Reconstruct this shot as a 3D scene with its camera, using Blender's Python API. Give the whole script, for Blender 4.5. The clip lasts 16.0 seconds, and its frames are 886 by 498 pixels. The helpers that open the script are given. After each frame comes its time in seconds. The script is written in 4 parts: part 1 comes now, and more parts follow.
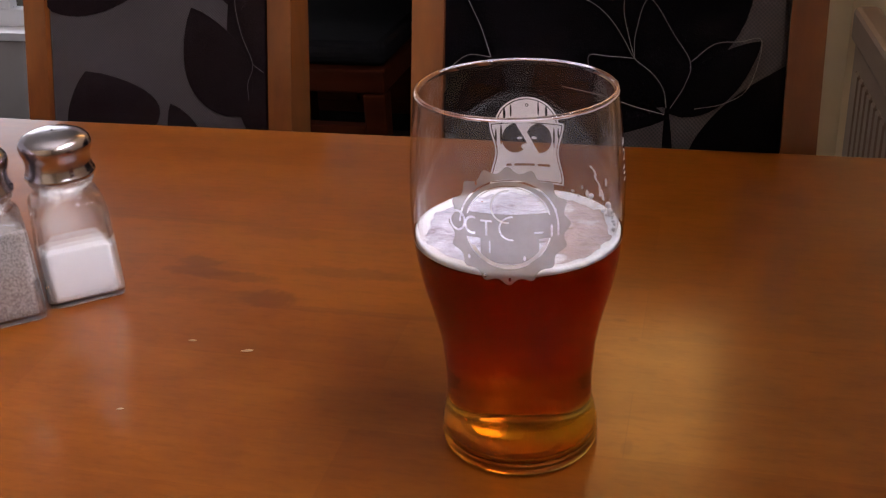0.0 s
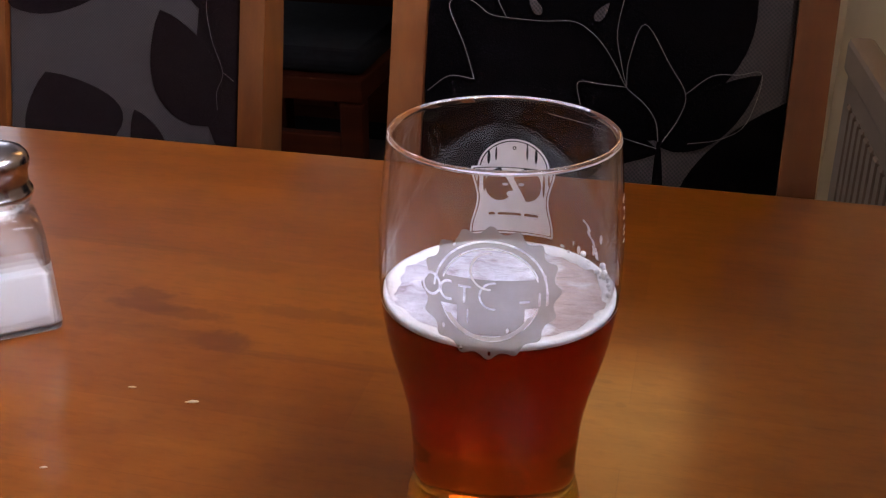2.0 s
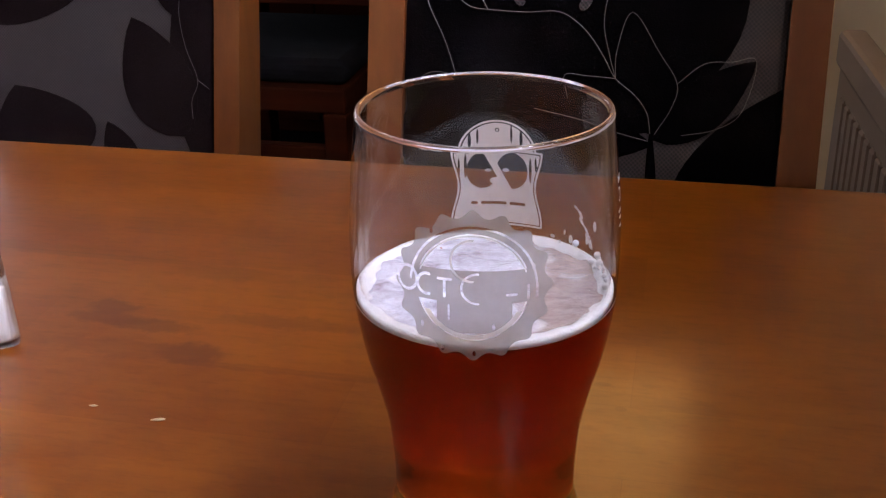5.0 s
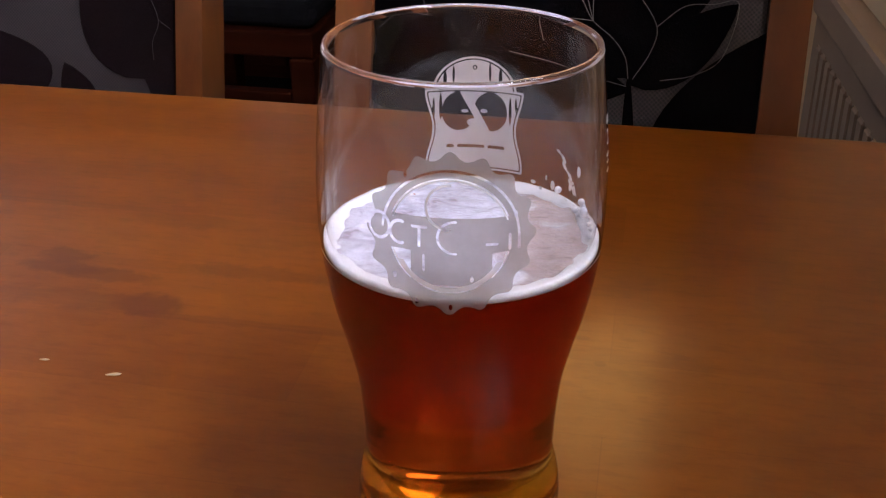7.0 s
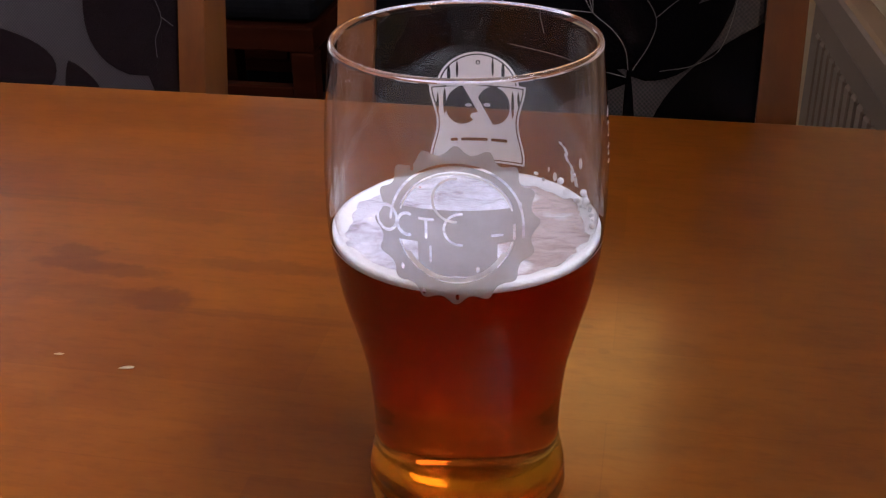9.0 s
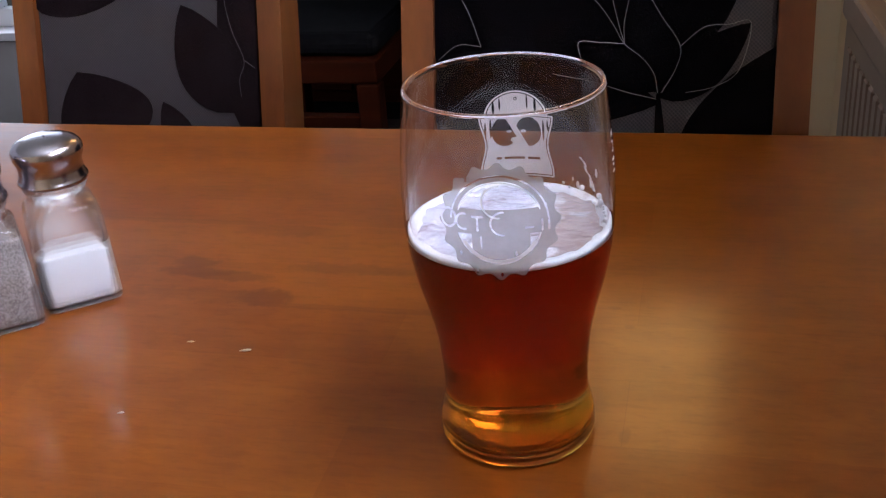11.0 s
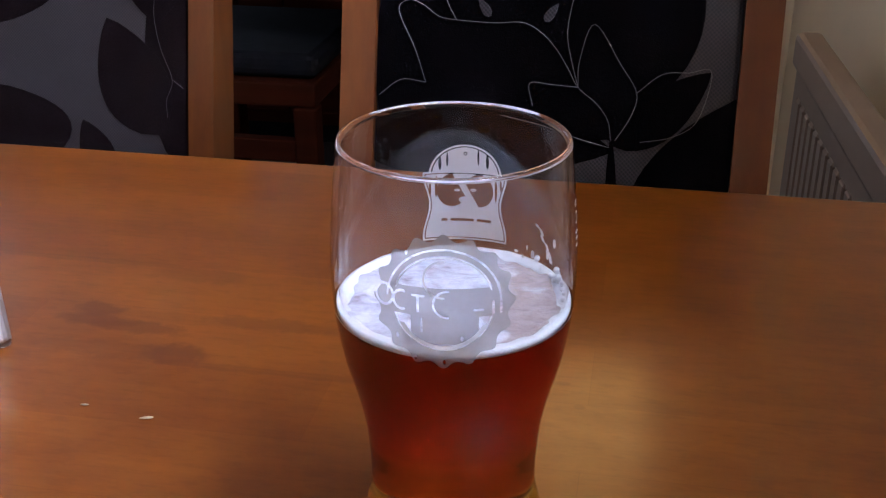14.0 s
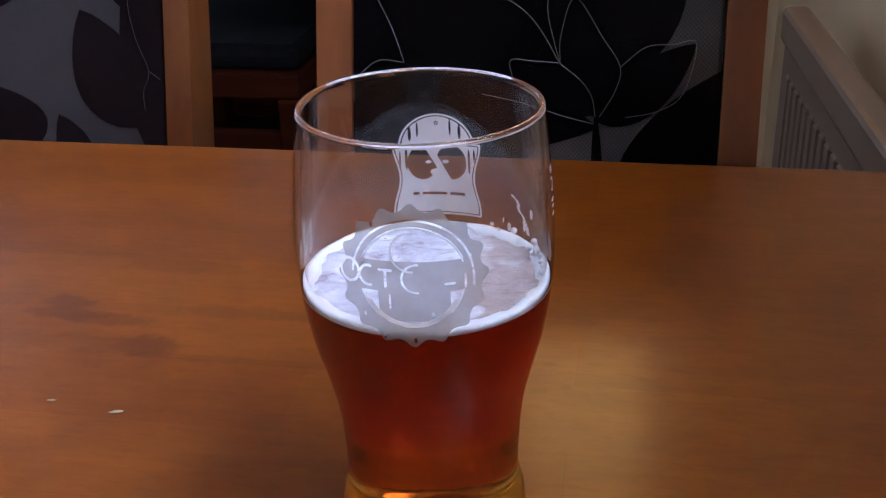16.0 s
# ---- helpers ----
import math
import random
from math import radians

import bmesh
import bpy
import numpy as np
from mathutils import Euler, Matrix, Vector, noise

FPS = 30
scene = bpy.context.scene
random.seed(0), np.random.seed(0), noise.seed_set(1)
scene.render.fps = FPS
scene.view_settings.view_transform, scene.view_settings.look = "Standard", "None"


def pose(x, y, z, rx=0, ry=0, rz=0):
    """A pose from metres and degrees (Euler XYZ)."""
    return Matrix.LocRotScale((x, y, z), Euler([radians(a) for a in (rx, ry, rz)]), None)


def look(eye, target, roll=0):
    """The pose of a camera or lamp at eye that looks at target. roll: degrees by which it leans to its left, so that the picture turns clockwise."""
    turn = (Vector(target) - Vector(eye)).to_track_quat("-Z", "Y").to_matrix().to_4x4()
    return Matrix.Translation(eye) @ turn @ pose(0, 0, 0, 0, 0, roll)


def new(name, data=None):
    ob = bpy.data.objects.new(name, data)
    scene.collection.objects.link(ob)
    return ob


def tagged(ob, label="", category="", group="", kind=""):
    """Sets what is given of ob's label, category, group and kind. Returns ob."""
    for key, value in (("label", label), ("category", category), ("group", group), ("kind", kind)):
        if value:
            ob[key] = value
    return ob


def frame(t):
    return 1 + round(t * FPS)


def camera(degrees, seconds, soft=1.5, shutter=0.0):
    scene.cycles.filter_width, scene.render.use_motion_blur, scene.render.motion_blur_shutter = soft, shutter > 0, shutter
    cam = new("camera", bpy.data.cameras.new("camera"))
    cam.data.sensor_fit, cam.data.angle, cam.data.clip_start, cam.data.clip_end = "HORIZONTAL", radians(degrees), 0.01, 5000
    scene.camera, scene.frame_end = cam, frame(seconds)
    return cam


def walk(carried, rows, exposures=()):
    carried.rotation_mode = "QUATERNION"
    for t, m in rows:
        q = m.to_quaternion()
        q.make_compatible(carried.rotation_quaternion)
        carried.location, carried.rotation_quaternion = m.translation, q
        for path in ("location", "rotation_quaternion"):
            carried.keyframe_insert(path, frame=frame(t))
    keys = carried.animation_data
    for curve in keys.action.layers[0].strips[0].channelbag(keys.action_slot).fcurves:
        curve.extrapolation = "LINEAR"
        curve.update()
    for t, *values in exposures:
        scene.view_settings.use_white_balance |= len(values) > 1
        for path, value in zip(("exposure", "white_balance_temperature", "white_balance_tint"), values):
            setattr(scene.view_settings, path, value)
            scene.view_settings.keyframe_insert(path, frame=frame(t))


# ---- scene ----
cam = camera(44.1, 16.0, soft=1.25)
PATH = [
    (0, (0.00444, 0.03232, 1.03602), (-0.03521, 0.93419, 0.60584), -2.51),
    (0.5, (0.00691, 0.03170, 1.03729), (-0.03390, 0.93538, 0.61102), -2.51),
    (1, (0.00431, 0.05775, 1.04023), (-0.03736, 0.96621, 0.62433), -0.87),
    (1.5, (0.00358, 0.10161, 1.03060), (-0.01431, 1.00575, 0.60373), 0.33),
    (2, (0.00291, 0.08957, 1.03056), (-0.01241, 0.99442, 0.60511), 0.38),
    (2.5, (0.00480, 0.08843, 1.02878), (-0.02638, 0.99876, 0.61609), -0.43),
    (3, (0.00665, 0.08851, 1.02798), (-0.02924, 1.00030, 0.61889), -1.13),
    (3.5, (0.00787, 0.08735, 1.02648), (-0.02675, 0.99921, 0.61745), -1.71),
    (6, (0.00520, 0.14057, 0.99753), (0.01740, 1.04407, 0.56912), -0.20),
    (6.5, (0.00454, 0.14167, 0.99622), (0.02325, 1.03572, 0.54863), -0.02),
    (7, (0.00482, 0.14100, 0.99757), (0.02571, 1.03091, 0.54192), -0.00),
    (7.5, (0.00539, 0.14361, 0.99576), (0.02552, 1.03236, 0.53781), -0.21),
    (8, (0.00242, 0.14322, 0.99806), (0.02780, 1.02996, 0.53649), -0.18),
    (8.5, (0.00273, 0.14409, 0.99774), (0.02916, 1.03041, 0.53543), -0.32),
    (11, (0.00767, 0.03251, 1.04046), (-0.03256, 0.92869, 0.59861), -4.33),
    (11.5, (0.00847, 0.03028, 1.04348), (-0.03148, 0.93696, 0.62356), -4.29),
    (12, (0.01046, 0.02791, 1.04352), (-0.00333, 0.93645, 0.62595), -3.82),
    (12.5, (0.01270, 0.02658, 1.04526), (0.02104, 0.93488, 0.62703), -3.68),
    (13, (0.01498, 0.02325, 1.04727), (0.02771, 0.93053, 0.62693), -3.67),
    (13.5, (0.01123, 0.03651, 1.03831), (0.02705, 0.94716, 0.62543), -1.94),
    (14, (0.00514, 0.09353, 1.03169), (0.02720, 0.99839, 0.60655), -0.14),
    (14.5, (0.00815, 0.10611, 1.02195), (0.03702, 1.00871, 0.59244), -0.59),
    (15, (0.01179, 0.10599, 1.02003), (0.03735, 1.00859, 0.59031), -1.53),
    (15.5, (0.00935, 0.10706, 1.02002), (0.03774, 1.00864, 0.58835), -1.16),
    (16, (0.01366, 0.10806, 1.01719), (0.03964, 1.01010, 0.58632), -1.72),
]
walk(cam, [(t, look(eye, target, roll)) for t, eye, target, roll in PATH], exposures=[
    (0, -0.22, 6450, 18), (1.5, -0.18, 6100, 17), (3.5, -0.17, 5980, 17), (8.5, -0.19, 5980, 18), (11.0, -0.05, 5500, 12), (13.5, -0.05, 5220, 12), (16, -0.19, 5080, 12)])

# the table's own axes: u along its far edge, n across it, away from the camera
YAW = -12.3
ROT = pose(0, 0, 0, 0, 0, YAW)
WALL_YAW = 3.3
TOP = 0.75


def at(u, n, z=0.0, turn=0.0):
    """A pose from the table's axes."""
    return ROT @ pose(u, n, z, 0, 0, turn)


# ---------------------------------------------------------------- world and lights
world = bpy.data.worlds.new("sky")
scene.world = world
world.use_nodes = True
wn = world.node_tree
sky = wn.nodes.new("ShaderNodeTexSky")
sky.sky_type = "NISHITA"
sky.sun_disc = False
sky.sun_elevation, sky.sun_rotation = radians(35), radians(200)
wn.links.new(sky.outputs["Color"], wn.nodes["Background"].inputs["Color"])
wn.nodes["Background"].inputs["Strength"].default_value = 0.10


def lamp(name, kind, m, power, colour, size=None):
    data = bpy.data.lights.new(name, kind)
    data.energy, data.color = power, colour
    if kind == "AREA":
        data.shape, data.size, data.size_y = "RECTANGLE", size[0], size[1]
    ob = new(name, data)
    ob.matrix_world = m
    return ob


sun = lamp("sun", "SUN", look((-3.0, 8.0, 6.5), (0, 0, 0)), 0.8, (1.0, 0.95, 0.88))
sun.data.angle = radians(12)
# daylight in the opening of the window beside the table, and in the glazed door
WINDOW_N, WINDOW_Z = (-0.42, 0.80), (1.38, 2.16)


def wall_u(n):
    """Where the inner face of the window wall stands."""
    return 0.254 + (1.51 - n) * math.tan(radians(WALL_YAW))


wc = sum(WINDOW_N) / 2
lamp("window_daylight", "AREA", at(wall_u(wc) + 0.27, wc, sum(WINDOW_Z) / 2, WALL_YAW) @ pose(0, 0, 0, 0, 90, 0),
     96.0, (0.85, 0.89, 1.0), (WINDOW_Z[1] - WINDOW_Z[0], WINDOW_N[1] - WINDOW_N[0]))
lamp("door_daylight", "AREA", at(-2.75, 3.78, 1.06) @ pose(0, 0, 0, -90, 0, 0), 19.0, (0.94, 0.96, 1.0), (1.3, 1.86))


# Unseen window with an orange lamp, added for the warm patch on the table.
HIGH_U, HIGH_Z, RETURN_N = (-0.28, 0.10), (1.38, 2.16), 2.05
lamp("high_window_warm_light", "AREA", at(sum(HIGH_U) / 2, RETURN_N + 0.12, sum(HIGH_Z) / 2) @ pose(0, 0, 0, -90, 0, 0),
     4.2, (1.0, 0.53, 0.14), (HIGH_U[1] - HIGH_U[0], HIGH_Z[1] - HIGH_Z[0]))


# ---------------------------------------------------------------- materials
def material(name):
    m = bpy.data.materials.new(name)
    m.use_nodes = True
    return m, m.node_tree, m.node_tree.nodes["Principled BSDF"]


def node(nt, kind, **values):
    n = nt.nodes.new(kind)
    for key, value in values.items():
        n.inputs[key].default_value = value
    return n


def coords(nt, scale=(1, 1, 1), turn=(0, 0, 0), source="Object"):
    c = nt.nodes.new("ShaderNodeTexCoord")
    mp = nt.nodes.new("ShaderNodeMapping")
    mp.inputs["Scale"].default_value = scale
    mp.inputs["Rotation"].default_value = turn
    nt.links.new(c.outputs[source], mp.inputs["Vector"])
    return mp.outputs["Vector"]


def ramp(nt, fac, stops):
    r = nt.nodes.new("ShaderNodeValToRGB")
    while len(r.color_ramp.elements) < len(stops):
        r.color_ramp.elements.new(0.5)
    for e, (pos, col) in zip(r.color_ramp.elements, stops):
        e.position, e.color = pos, (*col, 1)
    nt.links.new(fac, r.inputs["Fac"])
    return r.outputs["Color"]


def noise_fac(nt, vec, scale, detail=5, rough=0.6):
    n = node(nt, "ShaderNodeTexNoise", Scale=scale, Detail=detail, Roughness=rough)
    nt.links.new(vec, n.inputs["Vector"])
    return n.outputs["Fac"]


def mixed(nt, kind, fac, a, b):
    m = nt.nodes.new("ShaderNodeMix")
    m.data_type, m.blend_type = "RGBA", kind
    for sock, value in ((m.inputs["Factor"], fac), (m.inputs[6], a), (m.inputs[7], b)):
        if isinstance(value, (int, float)):
            sock.default_value = value
        elif isinstance(value, tuple):
            sock.default_value = (*value, 1)
        else:
            nt.links.new(value, sock)
    return m.outputs[2]


def bumped(nt, bsdf, height, strength, distance=0.001):
    b = node(nt, "ShaderNodeBump", Strength=strength, Distance=distance)
    nt.links.new(height, b.inputs["Height"])
    nt.links.new(b.outputs["Normal"], bsdf.inputs["Normal"])


def wood(name, dark, mid, light, along=0, gloss=0.3, coat=0.0, fine=1.0):
    """Stained wood with its grain along one axis of the object."""
    m, nt, b = material(name)
    scale = [38 * fine] * 3
    scale[along] = 2.2 * fine
    vec = coords(nt, tuple(scale))
    grain = noise_fac(nt, vec, 1.0, 7, 0.62)
    colour = ramp(nt, grain, ((0.25, dark), (0.5, mid), (0.78, light)))
    cloud = noise_fac(nt, coords(nt), 5.0, 3)
    colour = mixed(nt, "MULTIPLY", 0.5, colour, ramp(nt, cloud, ((0.3, (0.72, 0.68, 0.62)), (0.7, (1.0, 1.0, 1.0)))))
    nt.links.new(colour, b.inputs["Base Color"])
    rr = node(nt, "ShaderNodeMapRange")
    rr.inputs["To Min"].default_value, rr.inputs["To Max"].default_value = gloss - 0.06, gloss + 0.1
    nt.links.new(cloud, rr.inputs["Value"])
    nt.links.new(rr.outputs["Result"], b.inputs["Roughness"])
    b.inputs["Coat Weight"].default_value = coat
    b.inputs["Coat Roughness"].default_value = 0.12
    bumped(nt, b, grain, 0.12, 0.0006)
    return m


def table_wood():
    """Varnished beech staves, with butt joints, faint stains and wear."""
    m, nt, b = material("varnished_beech_staves")
    vec = coords(nt)
    # rows of staves 52 mm wide, half a row off the table's edge
    rows = nt.nodes.new("ShaderNodeMapping")
    rows.inputs["Location"].default_value = (0.01, 0.026, 0)
    nt.links.new(vec, rows.inputs["Vector"])
    brick = node(nt, "ShaderNodeTexBrick", Scale=1.0)
    brick.offset, brick.offset_frequency = 0.41, 2
    brick.inputs["Brick Width"].default_value = 0.30
    brick.inputs["Row Height"].default_value = 0.052
    brick.inputs["Mortar Size"].default_value = 0.0004
    brick.inputs["Mortar Smooth"].default_value = 1.0
    brick.inputs["Color1"].default_value = (0.0, 0.0, 0.0, 1)
    brick.inputs["Color2"].default_value = (1.0, 1.0, 1.0, 1)
    brick.inputs["Mortar"].default_value = (0.15, 0.15, 0.15, 1)
    nt.links.new(rows.outputs["Vector"], brick.inputs["Vector"])
    stave = ramp(nt, brick.outputs["Color"], ((0.0, (0.158, 0.0385, 0.0023)), (0.5, (0.172, 0.0440, 0.0027)), (1.0, (0.188, 0.0500, 0.0032))))
    grain = noise_fac(nt, coords(nt, (6, 150, 40)), 1.0, 6, 0.65)
    colour = mixed(nt, "MULTIPLY", 0.28, stave, ramp(nt, grain, ((0.3, (0.66, 0.60, 0.52)), (0.62, (1.0, 1.0, 1.0)))))
    band = noise_fac(nt, coords(nt, (3.0, 7, 4)), 1.6, 4, 0.5)
    colour = mixed(nt, "MULTIPLY", 0.40, colour, ramp(nt, band, ((0.34, (0.62, 0.54, 0.46)), (0.62, (1.0, 1.0, 1.0)))))
    mottle = noise_fac(nt, coords(nt, (18, 30, 10)), 1.5, 5, 0.6)
    colour = mixed(nt, "MULTIPLY", 0.45, colour, ramp(nt, mottle, ((0.34, (0.70, 0.62, 0.52)), (0.62, (1.10, 1.12, 1.12)))))
    fleck = noise_fac(nt, coords(nt, (70, 240, 40)), 1.0, 3, 0.6)
    colour = mixed(nt, "MULTIPLY", 0.30, colour, ramp(nt, fleck, ((0.36, (0.70, 0.62, 0.54)), (0.50, (1.0, 1.0, 1.0)))))
    # darker heartwood figure: middle, half size along and across the staves, and depth of stain
    for x, y, rx, ry, deep in ((0.922, 0.592, 0.012, 0.0062, 0.62), (0.926, 0.581, 0.020, 0.0050, 0.62), (0.952, 0.577, 0.022, 0.0055, 0.55), (0.983, 0.5545, 0.013, 0.0085, 0.62),
                               (0.946, 0.5535, 0.040, 0.0070, 0.34), (1.020, 0.592, 0.032, 0.0060, 0.40), (1.085, 0.590, 0.036, 0.0050, 0.22), (0.960, 0.640, 0.022, 0.0080, 0.26),
                               (0.890, 0.649, 0.055, 0.0030, 0.30), (1.03, 0.5465, 0.075, 0.0025, 0.30), (1.191, 0.450, 0.0022, 0.0050, 0.30), (1.177, 0.563, 0.0030, 0.0014, 0.30), (1.186, 0.544, 0.0024, 0.0016, 0.30)):
        warp = node(nt, "ShaderNodeTexNoise", Scale=130.0, Detail=6.0)
        nt.links.new(vec, warp.inputs["Vector"])
        shift = nt.nodes.new("ShaderNodeVectorMath")
        shift.operation = "MULTIPLY_ADD"
        nt.links.new(warp.outputs["Color"], shift.inputs[0])
        shift.inputs[1].default_value = (rx * 1.0, ry * 1.6, 0)
        nt.links.new(vec, shift.inputs[2])
        mp = nt.nodes.new("ShaderNodeMapping")
        mp.vector_type = "TEXTURE"
        mp.inputs["Location"].default_value = (x + rx * 0.5, y + ry * 0.8, TOP)
        mp.inputs["Scale"].default_value = (rx * 1.5, ry * 1.45, 1)
        nt.links.new(shift.outputs["Vector"], mp.inputs["Vector"])
        blob = nt.nodes.new("ShaderNodeTexGradient")
        blob.gradient_type = "SPHERICAL"
        nt.links.new(mp.outputs["Vector"], blob.inputs["Vector"])
        mask = ramp(nt, blob.outputs["Fac"], ((0.04, (0, 0, 0)), (0.42, (deep, deep, deep))))
        colour = mixed(nt, "MIX", mask, colour, (0.074, 0.0165, 0.0030))
    nt.links.new(colour, b.inputs["Base Color"])
    wear = noise_fac(nt, coords(nt, (9, 22, 9)), 2.0, 5, 0.7)
    rr = node(nt, "ShaderNodeMapRange")
    rr.inputs["To Min"].default_value, rr.inputs["To Max"].default_value = 0.28, 0.42
    nt.links.new(wear, rr.inputs["Value"])
    nt.links.new(rr.outputs["Result"], b.inputs["Roughness"])
    b.inputs["Specular IOR Level"].default_value = 0.12
    b.inputs["Coat Weight"].default_value = 0.62
    b.inputs["Coat Roughness"].default_value = 0.16
    bumped(nt, b, grain, 0.05, 0.0004)
    return m


def plain(name, colour, rough=0.6, spread=0.12, scale=8.0, metal=0.0, bump=0.0, grain=180.0):
    m, nt, b = material(name)
    fac = noise_fac(nt, coords(nt), scale, 5)
    lo = tuple(c * (1 - spread) for c in colour)
    hi = tuple(min(1.0, c * (1 + spread)) for c in colour)
    nt.links.new(ramp(nt, fac, ((0.3, lo), (0.7, hi))), b.inputs["Base Color"])
    b.inputs["Roughness"].default_value, b.inputs["Metallic"].default_value = rough, metal
    if bump:
        bumped(nt, b, noise_fac(nt, coords(nt), grain, 3), bump, 0.001)
    return m


def clear(name, colour, ior, rough=0.0):
    m, nt, b = material(name)
    b.inputs["Base Color"].default_value = (*colour, 1)
    b.inputs["Transmission Weight"].default_value = 1.0
    b.inputs["IOR"].default_value, b.inputs["Roughness"].default_value = ior, rough
    return m


def thin_glass(name, tint=(1.0, 1.0, 1.0), refract=0.0):
    """Wall of thin glass: clear, with a mirror's gloss by Fresnel; refract: the share that bends light as a solid does."""
    m, nt, b = material(name)
    out = nt.nodes["Material Output"]
    nt.nodes.remove(b)
    clear_ = nt.nodes.new("ShaderNodeBsdfTransparent")
    clear_.inputs["Color"].default_value = (*tint, 1)
    gloss = node(nt, "ShaderNodeBsdfGlossy", Roughness=0.0)
    face = node(nt, "ShaderNodeLayerWeight", Blend=0.5)
    power = nt.nodes.new("ShaderNodeMath")
    power.operation = "POWER"
    power.inputs[1].default_value = 5.0
    nt.links.new(face.outputs["Facing"], power.inputs[0])
    fres = nt.nodes.new("ShaderNodeMapRange")
    fres.inputs["To Min"].default_value, fres.inputs["To Max"].default_value = 0.04, 0.96
    nt.links.new(power.outputs["Value"], fres.inputs["Value"])
    mix = nt.nodes.new("ShaderNodeMixShader")
    nt.links.new(fres.outputs["Result"], mix.inputs[0])
    nt.links.new(clear_.outputs["BSDF"], mix.inputs[1])
    nt.links.new(gloss.outputs["BSDF"], mix.inputs[2])
    last = mix.outputs["Shader"]
    if refract:
        solid = node(nt, "ShaderNodeBsdfGlass", IOR=1.47, Roughness=0.0)
        both = nt.nodes.new("ShaderNodeMixShader")
        both.inputs[0].default_value = refract
        nt.links.new(last, both.inputs[1])
        nt.links.new(solid.outputs["BSDF"], both.inputs[2])
        last = both.outputs["Shader"]
    nt.links.new(last, out.inputs["Surface"])
    return m


def solid_glass(name, tint, ior, straight):
    """Surface of solid glass; straight: the share of light that passes unbent."""
    m, nt, b = material(name)
    nt.nodes.remove(b)
    g = node(nt, "ShaderNodeBsdfGlass", IOR=ior, Roughness=0.0)
    through_ = nt.nodes.new("ShaderNodeBsdfTransparent")
    for shader in (g, through_):
        shader.inputs["Color"].default_value = (*tint, 1)
    mix = nt.nodes.new("ShaderNodeMixShader")
    mix.inputs[0].default_value = straight
    nt.links.new(g.outputs["BSDF"], mix.inputs[1])
    nt.links.new(through_.outputs["BSDF"], mix.inputs[2])
    nt.links.new(mix.outputs["Shader"], nt.nodes["Material Output"].inputs["Surface"])
    return m


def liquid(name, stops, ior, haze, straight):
    """The boundary of a liquid with the glass round it, tinted by height: clearer where the glass is narrow, with the
    foot's glow put into the tint. stops: height in metres and tint.
    """
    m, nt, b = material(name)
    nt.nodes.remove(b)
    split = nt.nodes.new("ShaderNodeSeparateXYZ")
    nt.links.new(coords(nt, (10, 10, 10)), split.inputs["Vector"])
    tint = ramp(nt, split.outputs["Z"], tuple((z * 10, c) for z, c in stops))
    g = node(nt, "ShaderNodeBsdfGlass", IOR=ior, Roughness=haze)
    through_ = nt.nodes.new("ShaderNodeBsdfTransparent")
    nt.links.new(tint, g.inputs["Color"])
    nt.links.new(tint, through_.inputs["Color"])
    mix = nt.nodes.new("ShaderNodeMixShader")
    mix.inputs[0].default_value = straight
    nt.links.new(g.outputs["BSDF"], mix.inputs[1])
    nt.links.new(through_.outputs["BSDF"], mix.inputs[2])
    nt.links.new(mix.outputs["Shader"], nt.nodes["Material Output"].inputs["Surface"])
    return m


def mesh_fabric():
    """Grey net-like weave with small dark eyes."""
    m, nt, b = material("grey_net_weave")
    vec = coords(nt, (1, 1, 1), (radians(90), 0, radians(45)))
    v = node(nt, "ShaderNodeTexVoronoi", Scale=470.0, Randomness=0.1)
    v.voronoi_dimensions = "2D"
    nt.links.new(vec, v.inputs["Vector"])
    fade = noise_fac(nt, coords(nt), 26.0, 4)
    colour = ramp(nt, v.outputs["Distance"], ((0.2, (0.0065, 0.0039, 0.0042)), (0.6, (0.037, 0.0218, 0.0230))))
    colour = mixed(nt, "MULTIPLY", 0.5, colour, ramp(nt, fade, ((0.3, (0.6, 0.58, 0.6)), (0.7, (1, 1, 1)))))
    nt.links.new(colour, b.inputs["Base Color"])
    b.inputs["Roughness"].default_value = 0.6
    b.inputs["Sheen Weight"].default_value = 0.1
    bumped(nt, b, v.outputs["Distance"], 0.5, 0.0006)
    return m


def velvet(name, colour):
    m, nt, b = material(name)
    fac = noise_fac(nt, coords(nt), 900.0, 3)
    broad = noise_fac(nt, coords(nt), 30.0, 4)
    c = ramp(nt, fac, ((0.3, tuple(x * 0.6 for x in colour)), (0.7, tuple(x * 1.4 for x in colour))))
    nt.links.new(mixed(nt, "MULTIPLY", 0.6, c, ramp(nt, broad, ((0.3, (0.55, 0.5, 0.5)), (0.7, (1, 1, 1))))), b.inputs["Base Color"])
    b.inputs["Roughness"].default_value = 0.9
    b.inputs["Specular IOR Level"].default_value = 0.02
    bumped(nt, b, fac, 0.4, 0.0006)
    return m


